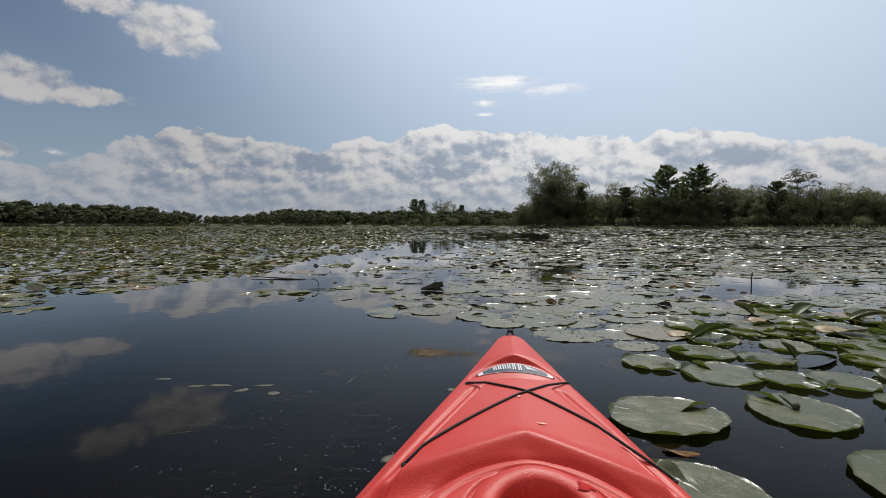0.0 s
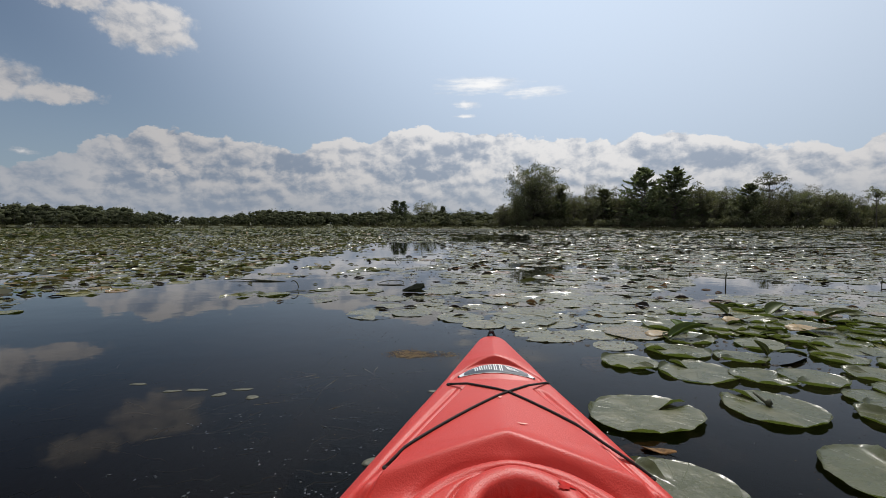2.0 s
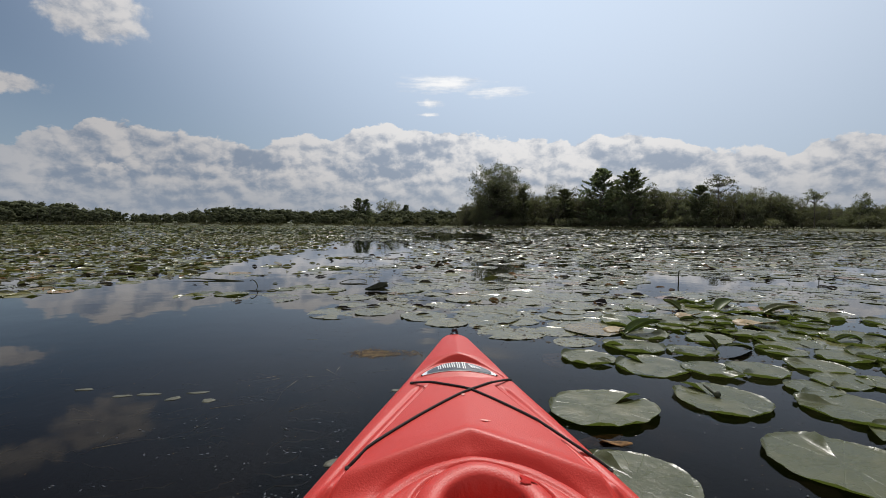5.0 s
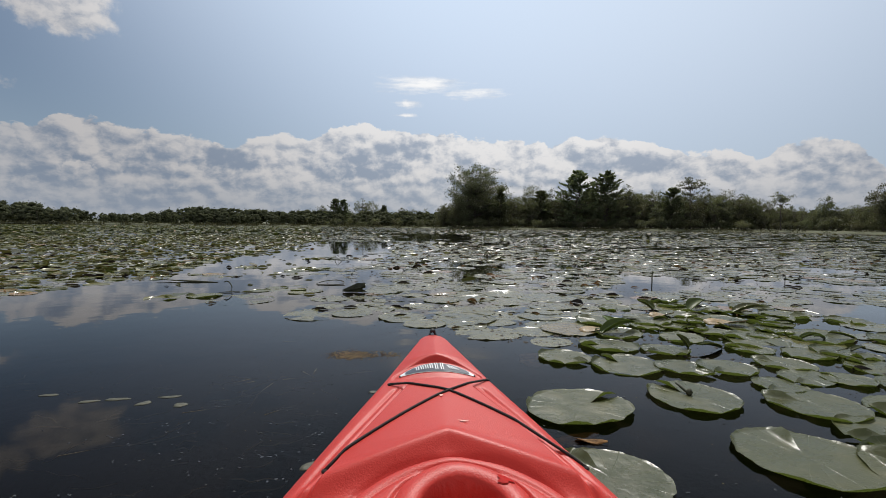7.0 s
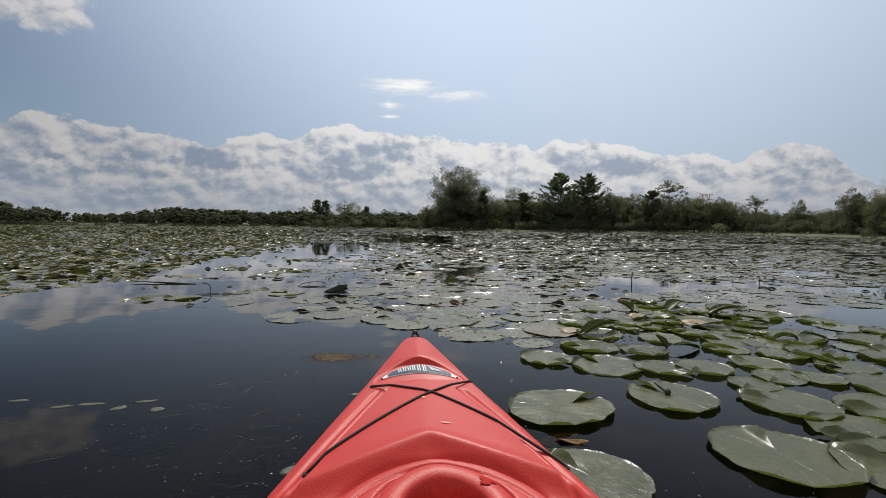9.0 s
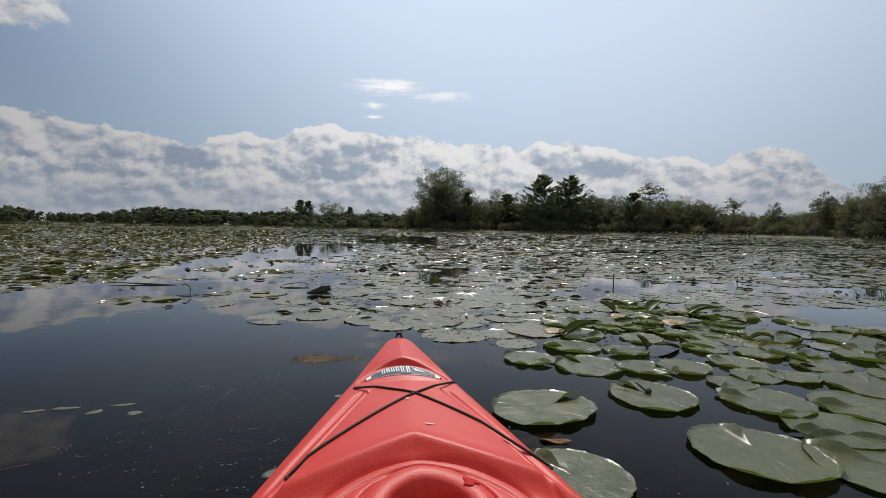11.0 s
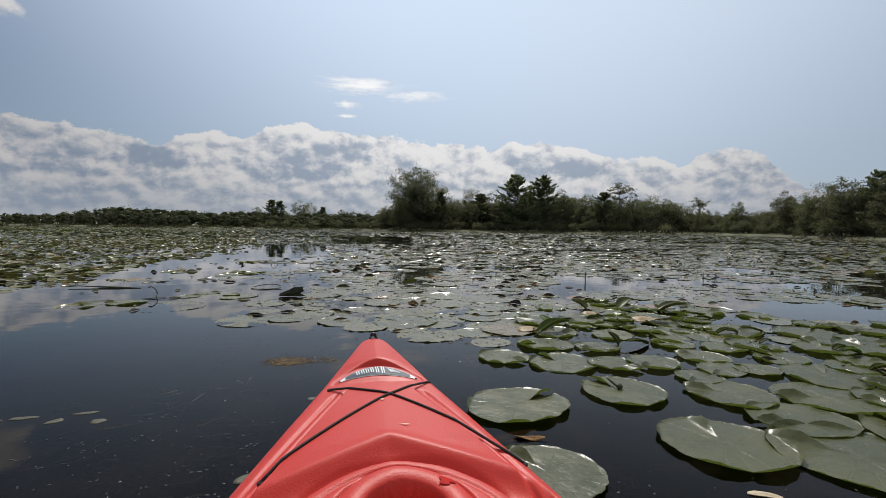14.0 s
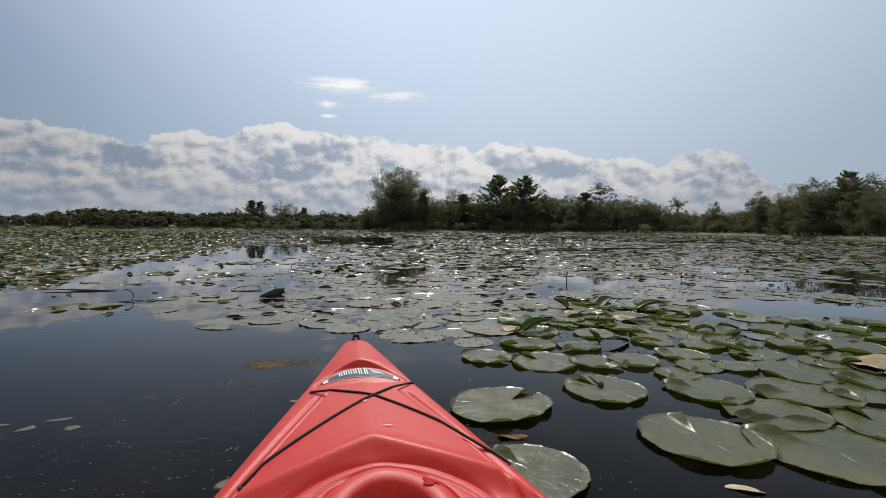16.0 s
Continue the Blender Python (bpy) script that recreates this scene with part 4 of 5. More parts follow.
# ---- trees ----
def leaf_cloud(rnd, centres, per, spread, size, flat=0.75, broad=0.42):
    """Small leaf sprays round each centre, as folded diamonds."""
    V, F = [], []
    for c in centres:
        for _ in range(per):
            p = np.array(c) + np.array((rnd.gauss(0, spread), rnd.gauss(0, spread), rnd.gauss(0, spread * flat)))
            m = np.array(Euler((rnd.gauss(0, 0.8), rnd.gauss(0, 0.8), rnd.uniform(0, 6.28))).to_matrix()) * size * rnd.uniform(0.6, 1.3)
            q = np.array(((-1, 0, 0), (0, broad, 0.14), (1, 0, 0.0), (0, -broad, 0.14))) @ m.T + p
            b = len(V)
            V += q.tolist()
            F += [(b, b + 1, b + 2), (b, b + 2, b + 3)]
    return V, F


def grow(bm, rnd, base, way, length, radius, depth, tips, bend=0.25, spread=0.7, forks=(2, 3), up=0.15, lean_keep=0.72):
    """A limb that bends, tapers and forks; its last twigs give the leaf centres."""
    pts, radii = [Vector(base)], [radius]
    d = Vector(way).normalized()
    steps = 4 if depth > 1 else 3
    for i in range(steps):
        d = (d + Vector((rnd.gauss(0, bend), rnd.gauss(0, bend), rnd.gauss(0, bend * 0.5) + up)) * 0.5).normalized()
        pts.append(pts[-1] + d * length / steps)
        radii.append(radius * (1 - 0.45 * (i + 1) / steps))
    tube(bm, pts, radii, 6 if depth > 2 else 4)
    if depth <= 1:
        tips += [pts[-1], pts[-2]]
        return
    tips += [pts[-1]] if depth == 2 else []
    for _ in range(rnd.randint(*forks)):
        k = rnd.choice((2, 3, 4, 4))
        side = Vector((rnd.gauss(0, 1), rnd.gauss(0, 1), rnd.gauss(0, 0.5))).normalized()
        grow(bm, rnd, pts[min(k, steps)], d + side * spread, length * rnd.uniform(0.6, 0.8), radii[min(k, steps)] * lean_keep, depth - 1, tips, bend, spread, forks, up)


def finish_tree(name, bm, centres, per, spread, size, mat, rnd, label, crown="crown", flat=0.75):
    """Unit tree of height 1, parts trunk and crown."""
    V, F = leaf_cloud(rnd, centres, per, spread, size, flat)
    top = max(v[2] for v in V)
    root = new(name)
    tr = part("trunk", bm, M_BARK, root)
    cr = new(crown, sheet(crown, V, F, mat, smooth=False))
    cr.parent = root
    for o in (tr, cr):
        o.data.transform(Matrix.Scale(1 / top, 4))
    return tagged(root, label, "tree")


def lump_crown(bm, rnd, trunk, lumps, rx, rz, cz, rough=0.25):
    """Leaf lumps filling an uneven egg, each joined to the trunk by a bent limb."""
    out = []
    while len(out) < lumps:
        d = Vector((rnd.gauss(0, 1), rnd.gauss(0, 1), rnd.gauss(0, 1))).normalized()
        k = rnd.random() ** 0.45 * (1 + rough * noise.noise(d * 1.7 + Vector((rnd.random() * 0.2, cz * 3, rx * 9))))
        p = Vector((d.x * rx * k, d.y * rx * k, cz + d.z * rz * k))
        if p.z < 0.5:
            continue
        out.append(p)
        foot = max((t for t in trunk if t.z < max(p.z - 0.25 * math.hypot(p.x, p.y), trunk[1].z)), key=lambda t: t.z, default=trunk[1])
        mid = foot.lerp(p, 0.55) + Vector((rnd.gauss(0, 0.12), rnd.gauss(0, 0.12), -0.10 * (p - foot).length + rnd.gauss(0, 0.1)))
        tube(bm, [foot, mid, p], [0.085, 0.045, 0.014], 4)
        for _ in range(2):
            tube(bm, [p, p + Vector((rnd.gauss(0, 0.4), rnd.gauss(0, 0.4), rnd.uniform(0, 0.5)))], [0.012, 0.005], 3)
    return out


def straight_trunk(bm, rnd, height, radius, wander=0.08):
    pts = [Vector((0, 0, -0.4))]
    for i in range(8):
        pts.append(pts[-1] + Vector((rnd.gauss(0, wander), rnd.gauss(0, wander), (height + 0.4) / 8)))
    tube(bm, pts, [radius * (1 - 0.1 * i) for i in range(9)], 7)
    return pts


def broad_tree(seed, mat, label, rx=3.3, rz=4.6, cz=5.4, lumps=60, per=60, leaf=0.15, name="broadleaf_tree"):
    rnd = random.Random(seed)
    bm = bmesh.new()
    trunk = straight_trunk(bm, rnd, 8.3, 0.22)
    tips = lump_crown(bm, rnd, trunk, lumps, rx, rz, cz)
    return finish_tree(name, bm, tips, per, 0.40, leaf, mat, rnd, label)


def pine_tree(seed, label, width=3.4, per=7):
    """A conifer with long upswept tiers, needle sprays set along each branch."""
    rnd = random.Random(seed)
    bm = bmesh.new()
    pts = [Vector((rnd.gauss(0, 0.03) * i, rnd.gauss(0, 0.03) * i, -0.3 + i)) for i in range(11)]
    tube(bm, pts, [0.2 - 0.018 * i for i in range(11)], 7)
    V, F = [], []

    def spray(p, way, size):
        way = way.normalized()
        side = way.cross(Vector((rnd.gauss(0, 1), rnd.gauss(0, 1), rnd.gauss(0, 1)))).normalized() * size * 0.26
        b = len(V)
        V.extend([tuple(p), tuple(p + way * size * 0.55 + side), tuple(p + way * size), tuple(p + way * size * 0.55 - side)])
        F.extend([(b, b + 1, b + 2), (b, b + 2, b + 3)])

    z = 0.3
    while z < 9.8:
        k = (z - 0.3) / 9.5
        reach = width * (0.95 + 0.45 * k) * (1 - k) ** 0.8 * rnd.uniform(0.65, 1.15) + 0.22
        for _ in range(rnd.randint(2, 4)):
            a = rnd.uniform(0, 6.28)
            r = reach * rnd.uniform(0.55, 1.2)
            rise = rnd.uniform(0.22, 0.62)
            p0 = Vector((0, 0, z + rnd.uniform(-0.25, 0.25)))
            row = [p0 + Vector((math.cos(a) * r * t, math.sin(a) * r * t, rise * r * t * t - 0.04 * r * t)) for t in (0, 0.3, 0.55, 0.8, 1.0)]
            tube(bm, row, [0.04, 0.03, 0.022, 0.015, 0.008], 4)
            for i in range(1, 5):
                out = (row[i] - row[i - 1]).normalized()
                for _ in range(3 if i > 1 else 1):
                    # side twigs, with needles in tufts along them
                    foot = row[i - 1].lerp(row[i], rnd.random())
                    side = out.cross(Vector((0, 0, 1))).normalized() * rnd.choice((-1, 1))
                    way = (out + side * rnd.uniform(0.3, 0.9) + Vector((0, 0, rnd.uniform(0.0, 0.55)))).normalized()
                    ln = rnd.uniform(0.35, 0.75) * (0.55 + 0.12 * r)
                    tube(bm, [foot, foot + way * ln], [0.010, 0.004], 3)
                    for _ in range(per):
                        spray(foot + way * ln * rnd.uniform(0.15, 1.0), way + Vector((rnd.gauss(0, 0.45), rnd.gauss(0, 0.45), rnd.gauss(0.25, 0.3))), rnd.uniform(0.22, 0.40))
        z += rnd.uniform(0.16, 0.27)
    for _ in range(24):
        spray(Vector((0, 0, rnd.uniform(9.0, 9.8))), Vector((rnd.gauss(0, 0.3), rnd.gauss(0, 0.3), 1)), 0.45)
    root = new("pine_tree")
    tr = part("trunk", bm, M_BARK, root)
    cr = new("crown", sheet("crown", V, F, M_NEEDLE, smooth=False))
    cr.parent = root
    top = max(v[2] for v in V)
    for o in (tr, cr):
        o.data.transform(Matrix.Scale(1 / top, 4))
    return tagged(root, label, "tree")


def bare_tree(seed, label, per=5):
    rnd = random.Random(seed)
    bm = bmesh.new()
    tips = []
    pts = [Vector((rnd.gauss(0, 0.06) * i, rnd.gauss(0, 0.06) * i, -0.3 + 1.1 * i)) for i in range(7)]
    tube(bm, pts, [0.16, 0.14, 0.12, 0.10, 0.08, 0.06, 0.04], 6)
    for k in range(2, 7):
        for _ in range(3):
            a = rnd.uniform(0, 6.28)
            grow(bm, rnd, pts[k], Vector((math.cos(a), math.sin(a), rnd.uniform(0.8, 1.6))), rnd.uniform(1.6, 2.4), 0.05, 4, tips, 0.2, 0.55, (2, 3), 0.25)
    return finish_tree("sparse_tree", bm, tips, per, 0.28, 0.12, M_LEAF_PALE, rnd, label)


def umbrella_tree(seed, label):
    rnd = random.Random(seed)
    bm = bmesh.new()
    trunk = straight_trunk(bm, rnd, 8.8, 0.16, 0.05)
    tips = lump_crown(bm, rnd, trunk, 34, 2.8, 1.9, 8.2)
    return finish_tree("flat_topped_tree", bm, tips, 34, 0.36, 0.16, M_LEAF, rnd, label, flat=0.4)


def shrub(seed, mat, label):
    rnd = random.Random(seed)
    bm = bmesh.new()
    tips = []
    for _ in range(7):
        a = rnd.uniform(0, 6.28)
        grow(bm, rnd, (0.3 * math.cos(a), 0.3 * math.sin(a), -0.15), Vector((0.6 * math.cos(a), 0.6 * math.sin(a), 1)), rnd.uniform(0.9, 1.5), 0.035, 3, tips, 0.25, 0.7, (2, 3), 0.15)
    V, F = leaf_cloud(rnd, tips, 12, 0.26, 0.13)
    top = max(v[2] for v in V)
    root = new("shrub")
    st = part("stem", bm, M_BARK, root)
    cr = new("foliage", sheet("foliage", V, F, mat, smooth=False))
    cr.parent = root
    for o in (st, cr):
        o.data.transform(Matrix.Scale(1 / top, 4))
    return tagged(root, label, "shrub")


def spot(az, d):
    x, y = d * math.sin(radians(az)), d * math.cos(radians(az))
    return x, y, ground_height(x, y) - 0.05


def build_trees():
    rnd = random.Random(21)
    BIG = broad_tree(31, M_LEAF, "tall round-crowned broadleaf tree on the bank", 4.0, 4.1, 5.7, 200, 84, 0.125)
    kinds = {
        "big": [BIG],
        "broad": [broad_tree(s, M_LEAF, "dark green broadleaf tree at the water's edge", 3.3, 4.7, 5.0, 76, 62, 0.18) for s in (41, 42, 43)],
        "pale": [broad_tree(s, M_LEAF_PALE, "light green young broadleaf tree on the bank", 3.1, 4.8, 5.0, 66, 48, 0.17) for s in (51, 52)],
        "pine": [pine_tree(s, "dark green pine with tiered branches") for s in (61, 62, 63)],
        "slim": [pine_tree(s, "slim dark conifer among broadleaf trees", 2.9) for s in (71, 72)],
        "bare": [bare_tree(s, "half-bare tree with thin grey twigs") for s in (81, 82, 83)],
        "flat": [umbrella_tree(s, "lone flat-topped tree on a bare trunk") for s in (91, 92)],
    }
    groups = {"big": "trees on the bank", "broad": "trees on the bank", "pale": "trees on the bank", "pine": "pines on the bank", "slim": "pines on the bank", "bare": "half-bare trees on the bank", "flat": "flat-topped trees"}
    used = set()

    def plant(kind, az, d, el, wide=1.0):
        d = max(d, float(shore(az)) + 3.5)
        x, y, z = spot(az, d)
        h = d * math.tan(radians(el)) + 0.58 - z
        spare = [o for o in kinds[kind] if o not in used]
        ob = spare[0] if spare else rnd.choice(kinds[kind])
        m = pose(x, y, z, 0, 0, rnd.uniform(0, 360)) @ Matrix.Diagonal((h * wide, h * wide, h, 1))
        if ob not in used:
            used.add(ob)
            ob.matrix_world = m
        else:
            ob = copy_thing_scaled(ob, m)
        tagged(ob, group=groups[kind])

    # bearing, distance, elevation of the top, width
    plan = [("big", 13.0, 80, 7.6, 1.12), ("broad", 12.2, 82, 5.2, 1.15), ("broad", 14.3, 82, 4.8, 1.0), ("broad", 9.3, 84, 2.6, 1.1), ("broad", 11.0, 82, 3.6, 0.9), ("slim", 15.9, 79, 4.4, 1.0), ("pale", 17.8, 80, 3.5, 1.0),
            ("bare", 19.6, 84, 5.0, 0.9), ("broad", 18.8, 83, 4.0, 0.9), ("slim", 20.6, 80, 4.2, 1.5), ("pale", 22.0, 82, 4.5, 0.9), ("broad", 23.0, 80, 3.8, 0.9),
            ("pine", 24.7, 79, 6.5, 1.4), ("pine", 27.8, 79, 6.3, 1.4), ("pine", 26.2, 83, 4.6, 1.4), ("broad", 30.2, 82, 4.7, 0.9), ("bare", 32.4, 86, 4.2, 1.1),
            ("slim", 34.5, 80, 4.3, 1.4), ("broad", 33.6, 81, 3.4, 0.9), ("flat", 36.3, 82, 5.4, 0.9), ("bare", 35.4, 85, 4.2, 0.9), ("broad", 38.0, 85, 4.1, 0.8),
            ("bare", 39.2, 87, 4.1, 1.1), ("broad", 36.9, 80, 2.9, 0.9), ("pale", 40.6, 86, 3.6, 0.9), ("bare", 38.5, 82, 3.4, 0.9), ("pale", 28.9, 80, 3.2, 1.0),
            ("bare", 42.2, 88, 3.2, 0.8), ("bare", 43.2, 90, 2.9, 0.8), ("flat", 44.2, 84, 3.6, 1.1), ("broad", 47.5, 80, 3.2, 0.9), ("pale", 49.5, 84, 2.3, 1.1),
            ("broad", 51.6, 60, 4.1, 0.95), ("pale", 53.4, 58, 4.0, 1.0), ("bare", 54.6, 62, 4.9, 1.0), ("broad", 55.6, 57, 5.2, 1.0), ("broad", 57.4, 58, 5.3, 1.0),
            ("pine", 58.2, 56, 5.7, 1.0), ("broad", 59.6, 54, 5.4, 1.1), ("broad", 61.2, 52, 5.0, 1.1), ("pale", 60.4, 50, 3.8, 1.2), ("broad", 63.5, 49, 5.6, 1.0),
            ("broad", 66.5, 47, 5.8, 1.0), ("slim", -3.4, 112, 3.0, 1.3), ("slim", -2.5, 113, 2.9, 1.3), ("pale", -0.3, 112, 3.1, 1.1), ("bare", 1.0, 114, 2.9, 1.0),
            ("slim", 2.2, 110, 2.3, 1.2), ("broad", 4.3, 108, 2.1, 1.1), ("broad", 5.6, 104, 1.9, 1.2), ("pale", 7.2, 100, 2.0, 1.2), ("broad", -5.0, 118, 2.2, 1.2)]
    for row in plan:
        plant(*row)
    # understorey between the trunks
    for i in range(235):
        az = 8.5 + 60 * (i + rnd.random()) / 235
        d = float(shore(az)) + rnd.uniform(4, 16)
        fill = float(np.interp(az, [8, 12, 15, 30, 41, 43, 50, 52, 60, 70], [2.2, 3.3, 3.9, 4.2, 3.7, 2.4, 2.2, 3.8, 4.7, 4.9]))
        plant(rnd.choice(("broad", "pale", "broad", "bare", "broad", "broad", "bare")), az, d, fill * rnd.uniform(0.62, 1.0), rnd.uniform(0.8, 1.2))
    bushes = [shrub(s, m, "low bush on the marshy bank") for s, m in ((11, M_LEAF), (12, M_LEAF_PALE), (13, M_LEAF))]
    for i in range(110):
        az = -8 + 76 * (i + rnd.random()) / 110
        d = float(shore(az)) + rnd.uniform(2.0, 6.5)
        x, y, z = spot(az, d)
        h = rnd.uniform(0.8, 2.0)
        m = pose(x, y, z, 0, 0, rnd.uniform(0, 360)) @ Matrix.Diagonal((h * rnd.uniform(0.9, 1.5), h * rnd.uniform(0.9, 1.5), h, 1))
        if i < 3:
            ob = bushes[i]
            ob.matrix_world = m
        else:
            ob = copy_thing_scaled(rnd.choice(bushes), m)
        tagged(ob, group="bushes along the bank")


def copy_thing_scaled(ob, m):
    c = copy_thing(ob, Matrix())
    c.matrix_basis = m
    return c


def ico_clump():
    bm = bmesh.new()
    bmesh.ops.create_icosphere(bm, subdivisions=2, radius=1)
    bm.verts.ensure_lookup_table()
    vs, fs = [tuple(v.co) for v in bm.verts], [tuple(v.index for v in f.verts) for f in bm.faces]
    bm.free()
    return vs, fs


ICO_V, ICO_F = ico_clump()


def build_far_woods():
    rnd = random.Random(8)
    # skyline: bearing, elevation of the tops
    A = [-75, -50, -42.5, -40, -34, -29, -27.4, -25, -22, -18, -12, -6.3, 0, 4.4, 8, 13, 30, 42, 50, 75]
    E = [2.2, 2.3, 2.24, 2.05, 1.86, 1.8, 1.15, 0.86, 1.1, 1.78, 1.66, 1.58, 1.7, 1.75, 1.6, 1.9, 2.2, 1.9, 1.9, 2.3]
    V, F, TV, TF = [], [], [], []
    bm = bmesh.new()
    for row, (back, per_deg) in enumerate(((6, 3.2), (15, 2.8), (30, 2.4))):
        az = -75.0
        while az < 72:
            az += rnd.expovariate(per_deg)
            d = float(shore(az)) + back + rnd.uniform(-3, 6) + (16 if az > 8 else 0)
            el = float(np.interp(az, A, E)) * rnd.uniform(0.72, 1.06) * (0.75 if row == 0 else 1)
            x, y, z = spot(az, d)
            h = max(d * math.tan(radians(el)) + 0.58 - z, 1.5)
            w = h * rnd.uniform(0.42, 0.62)
            tube(bm, [(x, y, z - 0.3), (x, y, z + h * 0.7)], [0.02 * h, 0.008 * h], 4)
            lobes = []
            for k in range(9):
                a, t = rnd.uniform(0, 6.28), (k + rnd.random()) / 9
                reach = w * 0.55 * math.sqrt(max(0.05, 1 - (1.6 * t - 0.75) ** 2))
                lobes.append((x + reach * math.cos(a), y + reach * math.sin(a), z + h * (0.12 + 0.74 * t)))
            v, f = leaf_cloud(rnd, lobes, 14, w * 0.20, d * 0.0013, broad=0.75)
            for c in lobes:
                rr, spin = w * rnd.uniform(0.24, 0.40), rnd.random() * 6.28
                cs, sn, k0 = math.cos(spin), math.sin(spin), len(v)
                for q in ICO_V:
                    g = rr * rnd.uniform(0.55, 1.2)
                    v.append((c[0] + g * (q[0] * cs - q[1] * sn), c[1] + g * (q[0] * sn + q[1] * cs), c[2] + 0.62 * g * q[2]))
                f += [tuple(k0 + i for i in t) for t in ICO_F]
            b = len(V)
            V += v
            F += [tuple(i + b for i in t) for t in f]
    woods = new("far_woods", sheet("far_woods", V, F, M_WOODS))
    tagged(woods, "distant low green woods behind the marsh", "woods", kind="stuff")
    tagged(part("trunk", bm, M_BARK, woods), kind="stuff")


def build_marsh_grass():
    rnd = random.Random(3)
    V, F = [], []
    for _ in range(16000):
        az = rnd.uniform(-70, 75)
        d = float(shore(az)) + rnd.gauss(1.2, 1.6)
        x, y, z = spot(az, d)
        z = max(z, -0.1)
        h, w = rnd.uniform(0.3, 0.85) * float(np.interp(az, [-40, 0, 20, 60], [1.2, 0.7, 0.5, 0.3])), 0.05 * d / 80
        a = rnd.uniform(0, 3.14)
        lx, ly = rnd.gauss(0, 0.15), rnd.gauss(0, 0.15)
        b = len(V)
        V += [(x - w * math.cos(a), y - w * math.sin(a), z), (x + w * math.cos(a), y + w * math.sin(a), z), (x + lx, y + ly, z + h)]
        F.append((b, b + 1, b + 2))
    tagged(new("marsh_grass", sheet("marsh_grass", V, F, M_GRASS, smooth=False)), "fringe of yellow-green marsh grass along the shore", "grass", kind="stuff")


build_trees()
build_far_woods()
build_marsh_grass()


# ---- things on and in the water ----
def float_leaf(name, x, y, rx, ry, turn, mat, label, z=0.002, seed=1, cup=0.0):
    """A small thin floating leaf with an uneven outline."""
    r0 = random.Random(seed)
    ph = r0.uniform(0, 6.28)
    vs, fs, n = [(0, 0, 0.0)], [], 22
    for k in (0.55, 1.0):
        for i in range(n):
            a = 2 * math.pi * i / n
            w = k * (1 + 0.10 * math.sin(3 * a + ph) + 0.07 * math.sin(5 * a + 2 * ph) + 0.05 * math.sin(9 * a))
            vs.append((rx * w * math.cos(a), ry * w * math.sin(a), cup * k * k * (0.4 + 0.6 * math.sin(2 * a + ph))))
    off = len(vs)
    vs += [(a, b, c - 0.0015) for a, b, c in vs]
    for i in range(n):
        j = (i + 1) % n
        fs += [(0, 1 + i, 1 + j), (1 + i, 1 + n + i, 1 + n + j, 1 + j), (off, off + 1 + j, off + 1 + i),
               (off + 1 + j, off + 1 + n + j, off + 1 + n + i, off + 1 + i), (1 + n + i, off + 1 + n + i, off + 1 + n + j, 1 + n + j)]
    ob = new(name, sheet(name, vs, fs, mat))
    ob.matrix_world = pose(x, y, z, 0, 0, turn)
    return tagged(ob, label, "leaf")


M_SUNKEN = simple("sunken_leaf", (0.035, 0.036, 0.018), (0.095, 0.088, 0.048), 90.0, 0.6)
M_DYING = simple("dying_pad", (0.15, 0.115, 0.050), (0.31, 0.20, 0.085), 26.0, 0.45, 0.003, 0.3)
for i, (x, y, rx, ry, turn) in enumerate(((-0.70, 1.65, 0.024, 0.015, 40), (-0.58, 1.62, 0.020, 0.019, 0), (-0.64, 1.70, 0.034, 0.010, 5), (-0.80, 1.70, 0.038, 0.012, 0),
                                          (-0.88, 1.69, 0.030, 0.011, 10), (-1.04, 1.77, 0.030, 0.010, 0), (-0.13, 1.16, 0.022, 0.020, 30), (0.03, 1.66, 0.016, 0.012, 0))):
    tagged(float_leaf("floating_leaf", x, y, rx, ry, turn, M_SUNKEN, "small pale green leaf lying in dark water", 0.001, i), group="small floating leaves")
float_leaf("withered_leaf", 0.56, 1.215, 0.085, 0.030, 12, M_BROWN, "brown withered lily leaf sunk beside the kayak", -0.003, 31, 0.003)
float_leaf("withered_leaf", 0.60, 1.19, 0.040, 0.012, -25, M_BROWN, "brown curled leaf scrap in the water", 0.003, 32, 0.006)
float_leaf("withered_leaf", 1.27, 2.50, 0.10, 0.05, 10, M_DYING, "tan dried lily leaf between green pads", 0.006, 33, 0.012)
float_leaf("withered_leaf", 2.10, 2.52, 0.13, 0.05, -5, M_DYING, "rust-brown dying lily leaf among pads", 0.022, 34, 0.02)
float_leaf("withered_leaf", 1.86, 2.78, 0.10, 0.04, 15, M_DYING, "rust-brown dying lily leaf among pads", 0.022, 35, 0.02)
float_leaf("withered_leaf", 2.44, 1.36, 0.16, 0.09, 30, M_DYING, "orange-brown dying pad at the cluster's edge", 0.016, 36, 0.01)
float_leaf("withered_leaf", 0.75, 2.03, 0.12, 0.07, 60, M_BROWN, "reddish sunken lily leaf", -0.012, 37, 0.004)
float_leaf("drift_leaf", 0.98, 0.79, 0.040, 0.010, -38, simple("dry_leaf", (0.35, 0.27, 0.16), (0.55, 0.45, 0.30), 60.0, 0.6), "dry tan leaf drifting on the water", 0.002, 38, 0.004)


